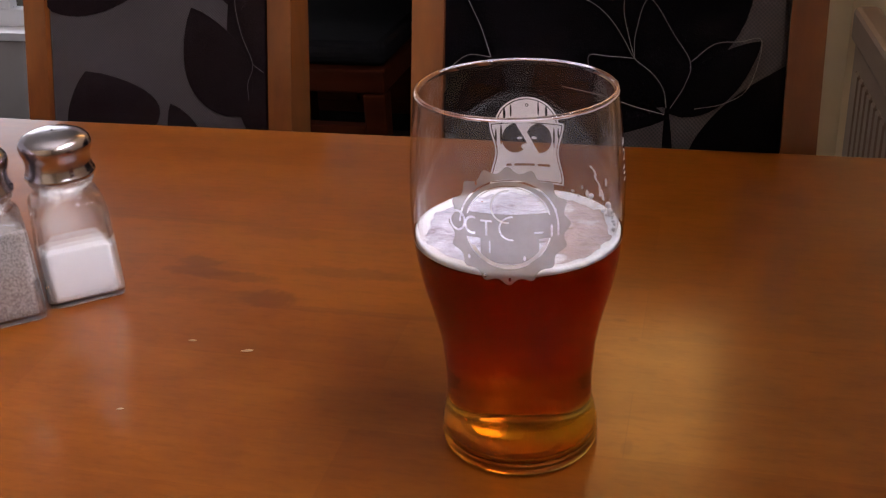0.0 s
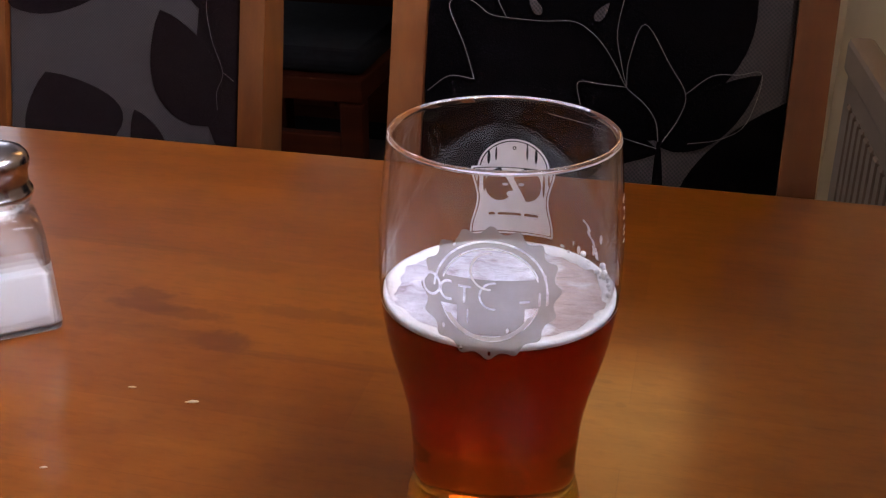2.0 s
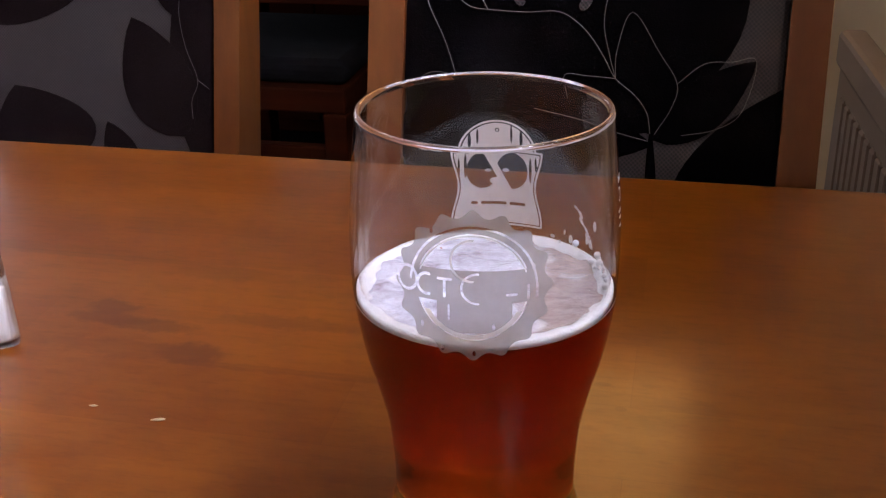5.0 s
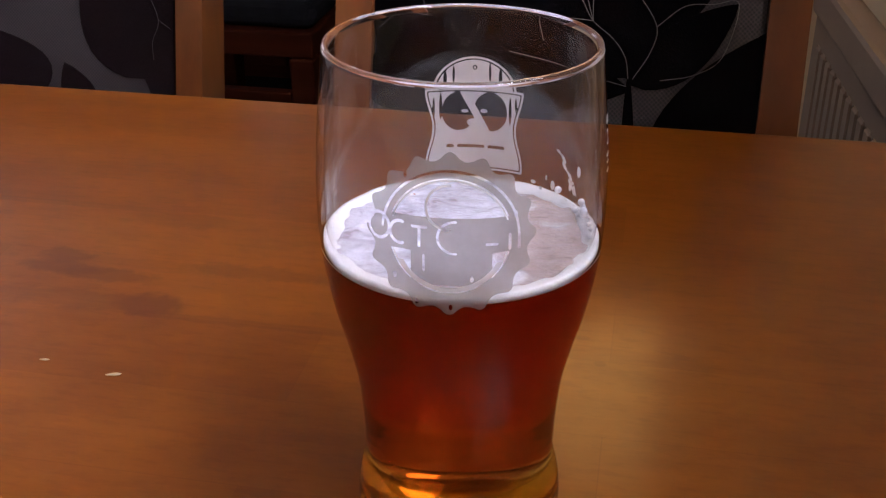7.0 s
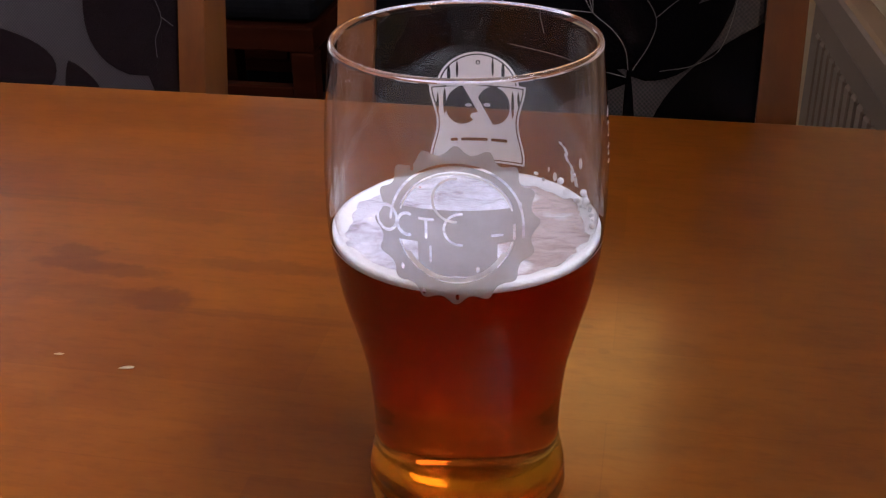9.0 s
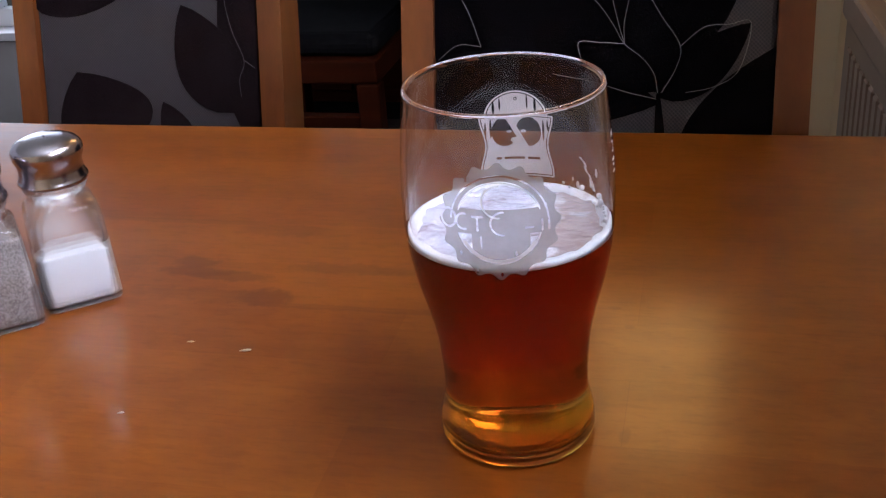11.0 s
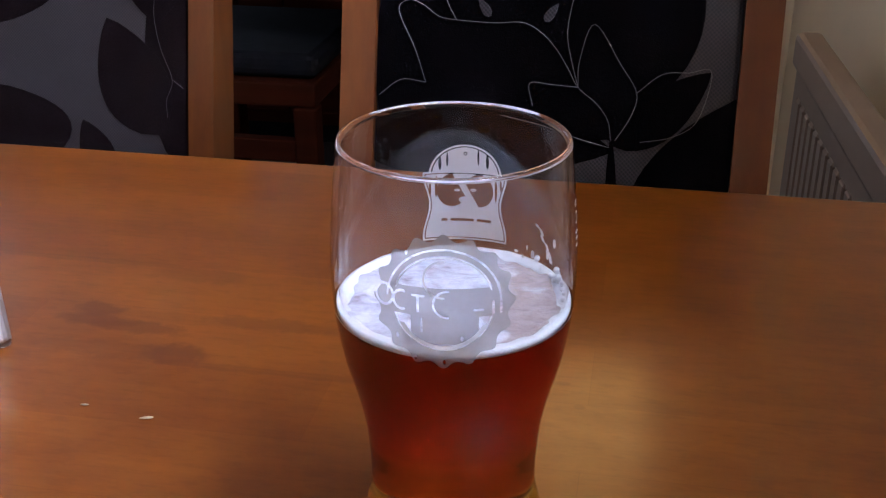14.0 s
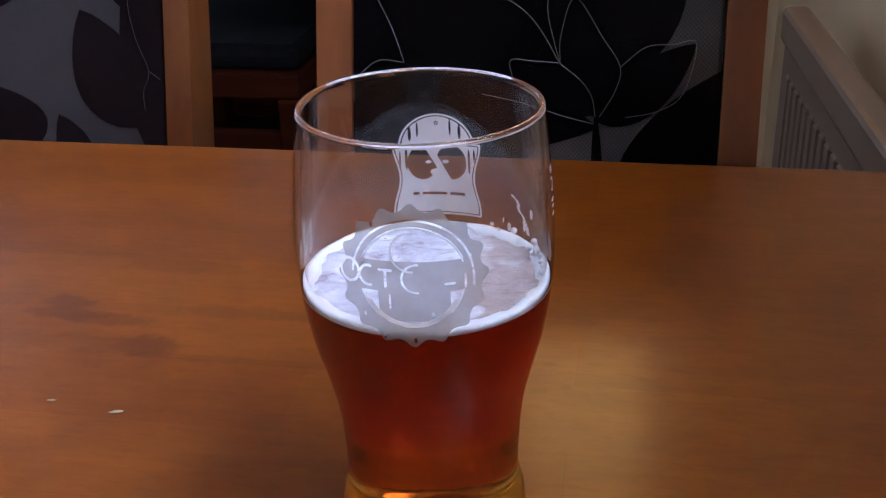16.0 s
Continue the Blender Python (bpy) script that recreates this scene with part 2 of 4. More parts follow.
def foam_skin():
    """Thin beer foam: lilac white, broken by clear brown patches and bubbles."""
    m, nt, b = material("thin_beer_foam")
    broad = noise_fac(nt, coords(nt, (1, 1.3, 1)), 95.0, 6, 0.62)
    cells = node(nt, "ShaderNodeTexVoronoi", Scale=420.0)
    nt.links.new(coords(nt), cells.inputs["Vector"])
    c = ramp(nt, broad, ((0.28, (0.26, 0.21, 0.23)), (0.38, (0.50, 0.47, 0.56)), (0.54, (0.65, 0.64, 0.76)), (0.68, (0.82, 0.82, 0.93))))
    c = mixed(nt, "MULTIPLY", 0.35, c, ramp(nt, cells.outputs["Distance"], ((0.05, (0.7, 0.66, 0.64)), (0.4, (1, 1, 1)))))
    # the foam thins to a clear film towards one side
    thin = node(nt, "ShaderNodeTexNoise", Scale=60.0, Detail=3.0)
    nt.links.new(coords(nt), thin.inputs["Vector"])
    split = nt.nodes.new("ShaderNodeSeparateXYZ")
    nt.links.new(coords(nt), split.inputs["Vector"])
    drift = nt.nodes.new("ShaderNodeMath")
    drift.operation = "MULTIPLY_ADD"
    nt.links.new(split.outputs["X"], drift.inputs[0])
    drift.inputs[1].default_value = 14.0
    nt.links.new(thin.outputs["Fac"], drift.inputs[2])
    c = mixed(nt, "MIX", ramp(nt, drift.outputs["Value"], ((0.66, (0, 0, 0)), (0.80, (0.75, 0.75, 0.75)))), c, (0.37, 0.275, 0.265))
    nt.links.new(c, b.inputs["Base Color"])
    b.inputs["Roughness"].default_value = 0.05
    b.inputs["Specular IOR Level"].default_value = 0.9
    waves = noise_fac(nt, coords(nt, (1, 1.5, 1)), 190.0, 4, 0.55)
    bumped(nt, b, waves, 0.6, 0.003)
    return m


def print_ink(name, colour, cover):
    """Thin enamel print on glass: covers in part, and glows with the light that falls on either side of it."""
    m, nt, b = material(name)
    fac = noise_fac(nt, coords(nt), 260.0, 4)
    tone = ramp(nt, fac, ((0.3, tuple(c * 0.9 for c in colour)), (0.7, colour)))
    nt.links.new(tone, b.inputs["Base Color"])
    b.inputs["Roughness"].default_value = 0.45
    glow = nt.nodes.new("ShaderNodeBsdfTranslucent")
    nt.links.new(tone, glow.inputs["Color"])
    film = nt.nodes.new("ShaderNodeMixShader")
    film.inputs[0].default_value = 0.5
    nt.links.new(b.outputs["BSDF"], film.inputs[1])
    nt.links.new(glow.outputs["BSDF"], film.inputs[2])
    clear_ = nt.nodes.new("ShaderNodeBsdfTransparent")
    mix = nt.nodes.new("ShaderNodeMixShader")
    mix.inputs[0].default_value = cover
    nt.links.new(clear_.outputs["BSDF"], mix.inputs[1])
    nt.links.new(film.outputs["Shader"], mix.inputs[2])
    nt.links.new(mix.outputs["Shader"], nt.nodes["Material Output"].inputs["Surface"])
    return m


def salt_grain(name, lo, hi, scale, glow):
    m, nt, b = material(name)
    fac = noise_fac(nt, coords(nt), scale, 4, 0.7)
    nt.links.new(ramp(nt, fac, ((0.38, lo), (0.6, hi))), b.inputs["Base Color"])
    b.inputs["Roughness"].default_value = 0.8
    b.inputs["Subsurface Weight"].default_value = glow
    b.inputs["Subsurface Radius"].default_value = (1.0, 0.97, 0.95)
    b.inputs["Subsurface Scale"].default_value = 0.006
    bumped(nt, b, fac, 0.4, 0.0008)
    return m


TABLE = table_wood()
CHAIR = wood("honey_stained_beech", (0.076, 0.0175, 0.0022), (0.118, 0.0290, 0.0036), (0.162, 0.045, 0.0062), 2, 0.34, 0.2)
CHAIR_RAIL = wood("honey_stained_rail", (0.076, 0.0175, 0.0022), (0.118, 0.0290, 0.0036), (0.162, 0.045, 0.0062), 0, 0.34, 0.2)
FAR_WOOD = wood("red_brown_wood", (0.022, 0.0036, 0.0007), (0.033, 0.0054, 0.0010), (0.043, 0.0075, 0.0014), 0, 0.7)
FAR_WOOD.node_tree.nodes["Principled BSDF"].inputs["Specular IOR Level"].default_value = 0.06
NET = mesh_fabric()
BLACK = velvet("black_velvet_leaf", (0.0022, 0.0016, 0.0020))
BROWN = velvet("brown_black_velvet_leaf", (0.0090, 0.0052, 0.0054))
THREAD_DIM = plain("grey_brown_thread", (0.040, 0.031, 0.029), 0.6, 0.2, 300.0)
THREAD = plain("silver_thread", (0.088, 0.077, 0.072), 0.45, 0.2, 300.0)
GLASS = clear("clear_glass", (1.0, 1.0, 1.0), 1.47)
THIN = thin_glass("thin_clear_glass", (0.985, 0.985, 0.985))
LOWER_GLASS = solid_glass("thick_lower_glass", (0.99, 0.99, 0.985), 1.5, 0.10)
SHAKER_GLASS = solid_glass("shaker_glass", (0.995, 0.995, 0.995), 1.47, 0.45)
PANE = clear("window_glass", (1.0, 1.0, 1.0), 1.45)
# The foot's glow of gathered light is put into the two amber lower stops.
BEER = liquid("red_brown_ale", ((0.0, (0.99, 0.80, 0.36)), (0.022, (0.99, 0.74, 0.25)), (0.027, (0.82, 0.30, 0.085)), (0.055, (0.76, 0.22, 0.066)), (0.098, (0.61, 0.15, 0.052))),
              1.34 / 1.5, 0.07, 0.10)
FOAM = foam_skin()
FOAM_RING = plain("white_foam", (0.83, 0.82, 0.90), 0.5, 0.08, 220.0, bump=0.5, grain=700.0)
ring_nodes = FOAM_RING.node_tree.nodes["Principled BSDF"].inputs
ring_nodes["Subsurface Weight"].default_value, ring_nodes["Subsurface Scale"].default_value = 0.8, 0.004
ring_nodes["Subsurface Radius"].default_value = (1.0, 0.95, 0.95)
INK_FROST = print_ink("frosted_print", (0.46, 0.42, 0.415), 0.62)
INK_WHITE = print_ink("white_print", (0.95, 0.94, 0.97), 0.92)
INK_BADGE = print_ink("badge_print", (0.93, 0.91, 0.95), 0.96)
CHROME = plain("polished_chrome", (0.45, 0.41, 0.43), 0.19, 0.10, 60.0, metal=1.0, bump=0.05, grain=90.0)
HOLE = plain("dark_hole", (0.02, 0.018, 0.018), 0.9)
SALT = salt_grain("fine_salt", (0.88, 0.87, 0.91), (0.95, 0.94, 0.97), 900.0, 0.7)
PEPPER = salt_grain("ground_pepper", (0.20, 0.165, 0.15), (0.38, 0.33, 0.31), 700.0, 0.3)
WALL = plain("cream_wall_paint", (0.66, 0.51, 0.31), 0.75, 0.06, 3.0, bump=0.12, grain=240.0)
WALL_PALE = plain("lilac_white_wall_paint", (0.62, 0.60, 0.62), 0.75, 0.06, 3.0, bump=0.12, grain=240.0)
CEILING = plain("white_ceiling_paint", (0.55, 0.53, 0.49), 0.85, 0.04, 3.0, bump=0.1)
CARPET = plain("brown_carpet", (0.022, 0.012, 0.008), 0.95, 0.3, 120.0, bump=0.8, grain=500.0)
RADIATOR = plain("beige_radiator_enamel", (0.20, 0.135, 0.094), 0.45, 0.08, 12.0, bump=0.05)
TRIM = plain("white_gloss_trim", (0.76, 0.75, 0.74), 0.35, 0.05, 6.0)
CRUMB = plain("pale_crumb", (0.40, 0.29, 0.19), 0.8, 0.2, 900.0, bump=0.5, grain=900.0)
BLACK_SEAT = plain("black_leatherette", (0.006, 0.0055, 0.006), 0.95, 0.3, 40.0, bump=0.3)
BLACK_SEAT.node_tree.nodes["Principled BSDF"].inputs["Specular IOR Level"].default_value = 0.08


# ---------------------------------------------------------------- mesh helpers
def part(name, bm, mat, parent=None, label="", smooth=False):
    me = bpy.data.meshes.new(name)
    bmesh.ops.recalc_face_normals(bm, faces=bm.faces[:])
    bm.to_mesh(me)
    bm.free()
    me.materials.append(mat)
    if smooth:
        for p in me.polygons:
            p.use_smooth = True
    ob = new(name, me)
    if parent is not None:
        ob.parent = parent
    if label:
        tagged(ob, label)
    return ob


def thing(name, m, label, category, group="", kind=""):
    ob = new(name)
    ob.empty_display_size = 0.05
    ob.matrix_world = m
    return tagged(ob, label, category, group, kind)


def structure(name, bm, mat, label, category, m=None, smooth=False):
    ob = part(name, bm, mat, None, "", smooth)
    if m is not None:
        ob.matrix_world = m
    return tagged(ob, label, category, "", "structure")


def box(lo, hi, bevel=0.0, bm=None, segments=2):
    bm = bm or bmesh.new()
    made = bmesh.ops.create_cube(bm, size=1.0)["verts"]
    for v in made:
        v.co = Vector([lo[i] + (hi[i] - lo[i]) * (v.co[i] + 0.5) for i in range(3)])
    if bevel:
        edges = list({e for v in made for e in v.link_edges})
        bmesh.ops.bevel(bm, geom=edges, offset=bevel, segments=segments, affect="EDGES", profile=0.5)
    return bm


def catmull(points, steps):
    """A smooth line through a few points."""
    pts = [Vector(p) for p in points]
    pts = [pts[0] * 2 - pts[1]] + pts + [pts[-1] * 2 - pts[-2]]
    out = []
    for a, b, c, d in zip(pts, pts[1:], pts[2:], pts[3:]):
        for k in range(steps):
            t = k / steps
            out.append(0.5 * (2 * b + (c - a) * t + (2 * a - 5 * b + 4 * c - d) * t * t + (3 * b - a - 3 * c + d) * t ** 3))
    return out + [pts[-2]]


def tube(points, radius, sides=6, steps=5, bm=None):
    bm = bm or bmesh.new()
    line = catmull(points, steps)
    rings = []
    for i, p in enumerate(line):
        d = (line[min(i + 1, len(line) - 1)] - line[max(i - 1, 0)]).normalized()
        a = d.orthogonal().normalized()
        b = d.cross(a)
        rings.append([bm.verts.new(p + radius * (a * math.cos(q) + b * math.sin(q))) for q in (2 * math.pi * k / sides for k in range(sides))])
    for r, s in zip(rings, rings[1:]):
        for k in range(sides):
            bm.faces.new((r[k], r[(k + 1) % sides], s[(k + 1) % sides], s[k]))
    bm.faces.new(rings[0])
    bm.faces.new(rings[-1])
    return bm


def lathe(profile, segments=96, bm=None):
    """A body turned about z from (r, z) pairs; r = 0 closes it."""
    bm = bm or bmesh.new()
    rings = []
    for r, z in profile:
        if r < 1e-6:
            rings.append([bm.verts.new((0, 0, z))])
        else:
            rings.append([bm.verts.new((r * math.cos(2 * math.pi * k / segments), r * math.sin(2 * math.pi * k / segments), z)) for k in range(segments)])
    for a, b in zip(rings, rings[1:]):
        for k in range(segments):
            k2 = (k + 1) % segments
            if len(a) == 1:
                bm.faces.new((a[0], b[k], b[k2]))
            elif len(b) == 1:
                bm.faces.new((a[k], a[k2], b[0]))
            else:
                bm.faces.new((a[k], a[k2], b[k2], b[k]))
    return bm


def extruded(outline, depth, axis=1, bm=None):
    """A flat outline of 3D points given a thickness along an axis."""
    bm = bm or bmesh.new()
    off = Vector((0, 0, 0))
    off[axis] = depth
    front = [bm.verts.new(p) for p in outline]
    back = [bm.verts.new(Vector(p) + off) for p in outline]
    bm.faces.new(front)
    bm.faces.new(back[::-1])
    for i in range(len(front)):
        j = (i + 1) % len(front)
        bm.faces.new((front[i], front[j], back[j], back[i]))
    return bm


# ---------------------------------------------------------------- room
FAR_N, NEAR_N, LEFT_U, HIGH = 3.70, -1.70, -3.60, 2.40
structure("floor", box((LEFT_U - 0.3, NEAR_N - 0.3, -0.12), (0.75, FAR_N + 0.3, 0.0)), CARPET, "brown short-pile carpet floor", "floor", ROT)
structure("ceiling", box((LEFT_U - 0.3, NEAR_N - 0.3, HIGH), (0.75, FAR_N + 0.3, HIGH + 0.12)), CEILING, "plain white painted ceiling", "ceiling", ROT)


def wall_with_hole(length, hole, thick=0.30):
    """Wall along local y, its inner face at x = 0, with one opening (y0, y1, z0, z1)."""
    y0, y1, z0, z1 = hole
    bm = bmesh.new()
    for lo, hi in (((0, length[0], 0), (thick, y0, HIGH)), ((0, y1, 0), (thick, length[1], HIGH)),
                   ((0, y0, 0), (thick, y1, z0)), ((0, y0, z1), (thick, y1, HIGH))):
        if hi[2] - lo[2] > 1e-4:
            box(lo, hi, bm=bm)
    return bm


WALL_POSE = at(wall_u(0.0), 0.0, 0.0, WALL_YAW)
structure("wall_east", wall_with_hole((NEAR_N - 0.1, FAR_N + 0.2), (*WINDOW_N, *WINDOW_Z)), WALL, "cream painted wall beside the table", "wall", WALL_POSE)
structure("wall_south", box((LEFT_U - 0.2, NEAR_N - 0.2, 0), (0.55, NEAR_N, HIGH)), WALL, "cream painted plain wall", "wall", ROT)
structure("wall_west", box((LEFT_U - 0.2, NEAR_N, 0), (LEFT_U, FAR_N, HIGH)), WALL_PALE, "pale painted plain wall", "wall", ROT)
structure("wall_north", wall_with_hole((-LEFT_U - 3.7, -LEFT_U + 0.1 - 0.1), (2.10, 3.40, 0.03, 2.05), 0.2), WALL_PALE, "pale painted wall with a glazed door", "wall",
          at(0.0, FAR_N) @ pose(0, 0, 0, 0, 0, 90))
structure("wall_return", wall_with_hole((-0.32, 0.40), (-HIGH_U[1], -HIGH_U[0], *HIGH_Z), 0.16), WALL, "short cream wall return beside the radiator", "wall",
          at(0.0, RETURN_N) @ pose(0, 0, 0, 0, 0, 90))


def window(name, hole, label, bars, m, x0=0.20):
    """White frame and panes set in an opening of a wall whose inner face is x = 0."""
    y0, y1, z0, z1 = hole
    w = thing(name, m, label, "window", "", "structure")
    x1 = x0 + 0.06
    for lo, hi in (((x0, y0, z0), (x1, y0 + 0.06, z1)), ((x0, y1 - 0.06, z0), (x1, y1, z1)),
                   ((x0, y0 + 0.06, z0), (x1, y1 - 0.06, z0 + 0.07)), ((x0, y0 + 0.06, z1 - 0.06), (x1, y1 - 0.06, z1))):
        part("window_frame", box(lo, hi, 0.006), TRIM, w)
    step = (y1 - y0 - 0.12) / bars
    for k in range(bars):
        a = y0 + 0.06 + k * step
        if k:
            part("mullion", box((x0 + 0.002, a - 0.025, z0 + 0.07), (x1 - 0.002, a + 0.025, z1 - 0.06), 0.005), TRIM, w)
        pane = part("pane", box((x0 + 0.027, a + (0.025 if k else 0), z0 + 0.07), (x0 + 0.033, a + step - (0.025 if k < bars - 1 else 0), z1 - 0.06)), PANE, w)
        pane.visible_shadow = False
    return w


win = window("window_1", (*WINDOW_N, *WINDOW_Z), "white-framed window above the table end", 2, WALL_POSE)
part("window_sill", box((-0.03, WINDOW_N[0] - 0.04, WINDOW_Z[0] - 0.03), (0.128, WINDOW_N[1] + 0.04, WINDOW_Z[0] + 0.002), 0.006), TRIM, win)
window("window_2", (-HIGH_U[1], -HIGH_U[0], *HIGH_Z), "small unseen high window added in the wall return", 1, at(0.0, RETURN_N) @ pose(0, 0, 0, 0, 0, 90), 0.05)
window("door_1", (2.10, 3.40, 0.03, 2.05), "white glazed garden door in the far wall", 2, at(0.0, FAR_N) @ pose(0, 0, 0, 0, 0, 90), 0.10)


def radiator(m):
    """Panel radiator along local y; its front is x = 0, its top z = 0.692."""
    length, low, high = 1.05, 0.14, 0.692
    r = thing("radiator", m, "beige ribbed panel radiator on the cream wall", "radiator")
    bm = bmesh.new()
    box((0.004, 0.0, low + 0.03), (0.012, length, high - 0.035), bm=bm)
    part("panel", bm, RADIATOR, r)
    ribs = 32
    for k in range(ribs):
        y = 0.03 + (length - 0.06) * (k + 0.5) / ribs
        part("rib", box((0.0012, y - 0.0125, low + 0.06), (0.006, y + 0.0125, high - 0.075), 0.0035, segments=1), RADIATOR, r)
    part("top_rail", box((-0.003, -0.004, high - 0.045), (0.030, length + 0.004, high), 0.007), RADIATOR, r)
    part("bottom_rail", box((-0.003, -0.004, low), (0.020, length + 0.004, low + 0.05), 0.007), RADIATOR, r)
    for y in (0.15, length - 0.15):
        part("bracket", box((0.014, y - 0.02, 0.30), (0.112, y + 0.02, 0.58), 0.003), RADIATOR, r)
    part("pipe", tube([(0.010, length + 0.03, 0.001), (0.010, length + 0.03, 0.12), (0.010, length + 0.025, 0.165), (0.010, length - 0.01, 0.17)], 0.008, 8), TRIM, r)
    return r


radiator(at(0.169 + 0.52 * math.tan(radians(WALL_YAW)), 0.99, 0, WALL_YAW) @ pose(0, -0.52, 0))


# ---------------------------------------------------------------- dining table
def dining_table():
    u0, u1, n0, n1 = -1.22, 0.185, -0.02, 0.809
    t = thing("dining_table", at(u0, n0), "varnished honey-coloured beech dining table", "table")
    w, d = u1 - u0, n1 - n0
    top = part("tabletop", box((0, 0, TOP - 0.032), (w, d, TOP), 0.004, segments=3), TABLE, t)
    for lo, hi in (((0.06, 0.06, 0.62), (w - 0.06, 0.082, TOP - 0.032)), ((0.06, d - 0.082, 0.62), (w - 0.06, d - 0.06, TOP - 0.032)),
                   ((0.06, 0.082, 0.62), (0.082, d - 0.082, TOP - 0.032)), ((w - 0.082, 0.082, 0.62), (w - 0.06, d - 0.082, TOP - 0.032))):
        part("apron", box(lo, hi, 0.002), CHAIR_RAIL, t)
    for x in (0.04, w - 0.10):
        for y in (0.04, d - 0.10):
            part("leg", box((x, y, 0), (x + 0.06, y + 0.06, 0.715), 0.004), CHAIR, t)
    return t


dining_table()


# ---------------------------------------------------------------- chairs
LEAN_BACK = 14.0


def leaf_outline(base, tip, left, right, power=0.8):
    """Outline of a leaf in the plane of the back panel; bulges to either side of its midrib."""
    b, t = Vector((base[0], 0, base[1])) / 1000, Vector((tip[0], 0, tip[1])) / 1000
    d = t - b
    side = Vector((-d.z, 0, d.x)).normalized()
    pts = []
    for k in range(15):
        s = k / 14
        pts.append(b + d * s + side * (left / 1000) * math.sin(math.pi * s ** power) ** 0.8)
    for k in range(13, 0, -1):
        s = k / 14
        pts.append(b + d * s - side * (right / 1000) * math.sin(math.pi * s ** power) ** 0.8)
    return pts


def dining_chair(m, z0, leaves, threads, tears, velvet_mat, thread_mat, label):
    """Chair seen from its front: x across, y back. The panel's middle line passes y = 0 at z = z0."""
    c = thing("dining_chair", m, label, "chair", "dining chairs")
    half, post = 0.131, 0.026
    tan = math.tan(radians(LEAN_BACK))
    top, seat = 0.935, 0.46

    def back_y(z):
        return (z - z0) * tan

    knee = back_y(seat)
    for s in (-1, 1):
        x0, x1 = sorted((s * half, s * (half + post)))
        bm = bmesh.new()
        rows = []
        for z, deep in ((0.0, 0.034), (0.25, 0.042), (seat, 0.062), (0.60, 0.060), (0.75, 0.054), (0.88, 0.047), (top, 0.041)):
            front = (back_y(z) if z >= seat else knee + (seat - z) * 0.10) - 0.007
            rows.append([bm.verts.new(p) for p in ((x0, front, z), (x1, front, z), (x1, front + deep, z), (x0, front + deep, z))])
        for a, b in zip(rows, rows[1:]):
            for k in range(4):
                bm.faces.new((a[k], a[(k + 1) % 4], b[(k + 1) % 4], b[k]))
        bm.faces.new(rows[0][::-1])
        bm.faces.new(rows[-1])
        edges = [e for e in bm.edges if abs(e.verts[0].co.z - e.verts[1].co.z) > 0.05]
        bmesh.ops.bevel(bm, geom=edges, offset=0.0035, segments=3, affect="EDGES", profile=0.5)
        part("back_post", bm, CHAIR, c)
    slope = pose(0, 0, z0, -LEAN_BACK, 0, 0)

    def on_panel(name, bm, mat, label=""):
        bm.transform(slope)
        return part(name, bm, mat, c, label)

    low, high = (0.50 - z0) / math.cos(radians(LEAN_BACK)), (top - 0.03 - z0) / math.cos(radians(LEAN_BACK))
    on_panel("backrest", box((-half, 0.0, low), (half, 0.022, high), 0.004), NET, "grey net-weave upholstered back panel")
    on_panel("top_rail", box((-half, -0.004, high), (half, 0.028, high + 0.045), 0.006), CHAIR_RAIL)
    on_panel("bottom_rail", box((-half, -0.004, low - 0.045), (half, 0.026, low), 0.005), CHAIR_RAIL)
    for i, (base, tip, left, right) in enumerate(leaves):
        lift = -0.0007 - 0.00012 * i
        out = leaf_outline(base, tip, left, right)
        for p in out:
            p.x = max(-half, min(half, p.x))
        bm = extruded([p + Vector((0, lift, 0)) for p in out], -lift - 0.0001)
        on_panel("leaf_motif", bm, velvet_mat, "black velvet leaf")
    for x, v, turn, size in tears:
        d = Vector((math.sin(radians(turn)), math.cos(radians(turn))))
        out = leaf_outline((x - d.x * size, v - d.y * size), (x + d.x * size, v + d.y * size), size * 0.42, size * 0.42, 0.62)
        on_panel("petal_motif", extruded([p + Vector((0, -0.0026, 0)) for p in out], 0.0005), NET, "grey net teardrop petal")
    for line in threads:
        on_panel("silver_thread", tube([(x / 1000, -0.0024, v / 1000) for x, v in line], 0.00028, 5, 6), thread_mat, "raised silver stitching")
    # seat, its frame and the front legs reach under the table
    depth = 0.40
    part("seat", box((-half - 0.02, knee - depth, seat - 0.045), (half + 0.02, knee - 0.01, seat + 0.012), 0.016, segments=3), BROWN, c)
    part("seat_frame", box((-half - 0.014, knee - depth + 0.01, seat - 0.105), (half + 0.014, knee - 0.012, seat - 0.046), 0.004), CHAIR_RAIL, c)
    for x in (-half - 0.018, half - 0.018):
        part("leg", box((x, knee - depth + 0.012, 0), (x + 0.036, knee - depth + 0.048, seat - 0.106), 0.004), CHAIR, c)
    return c


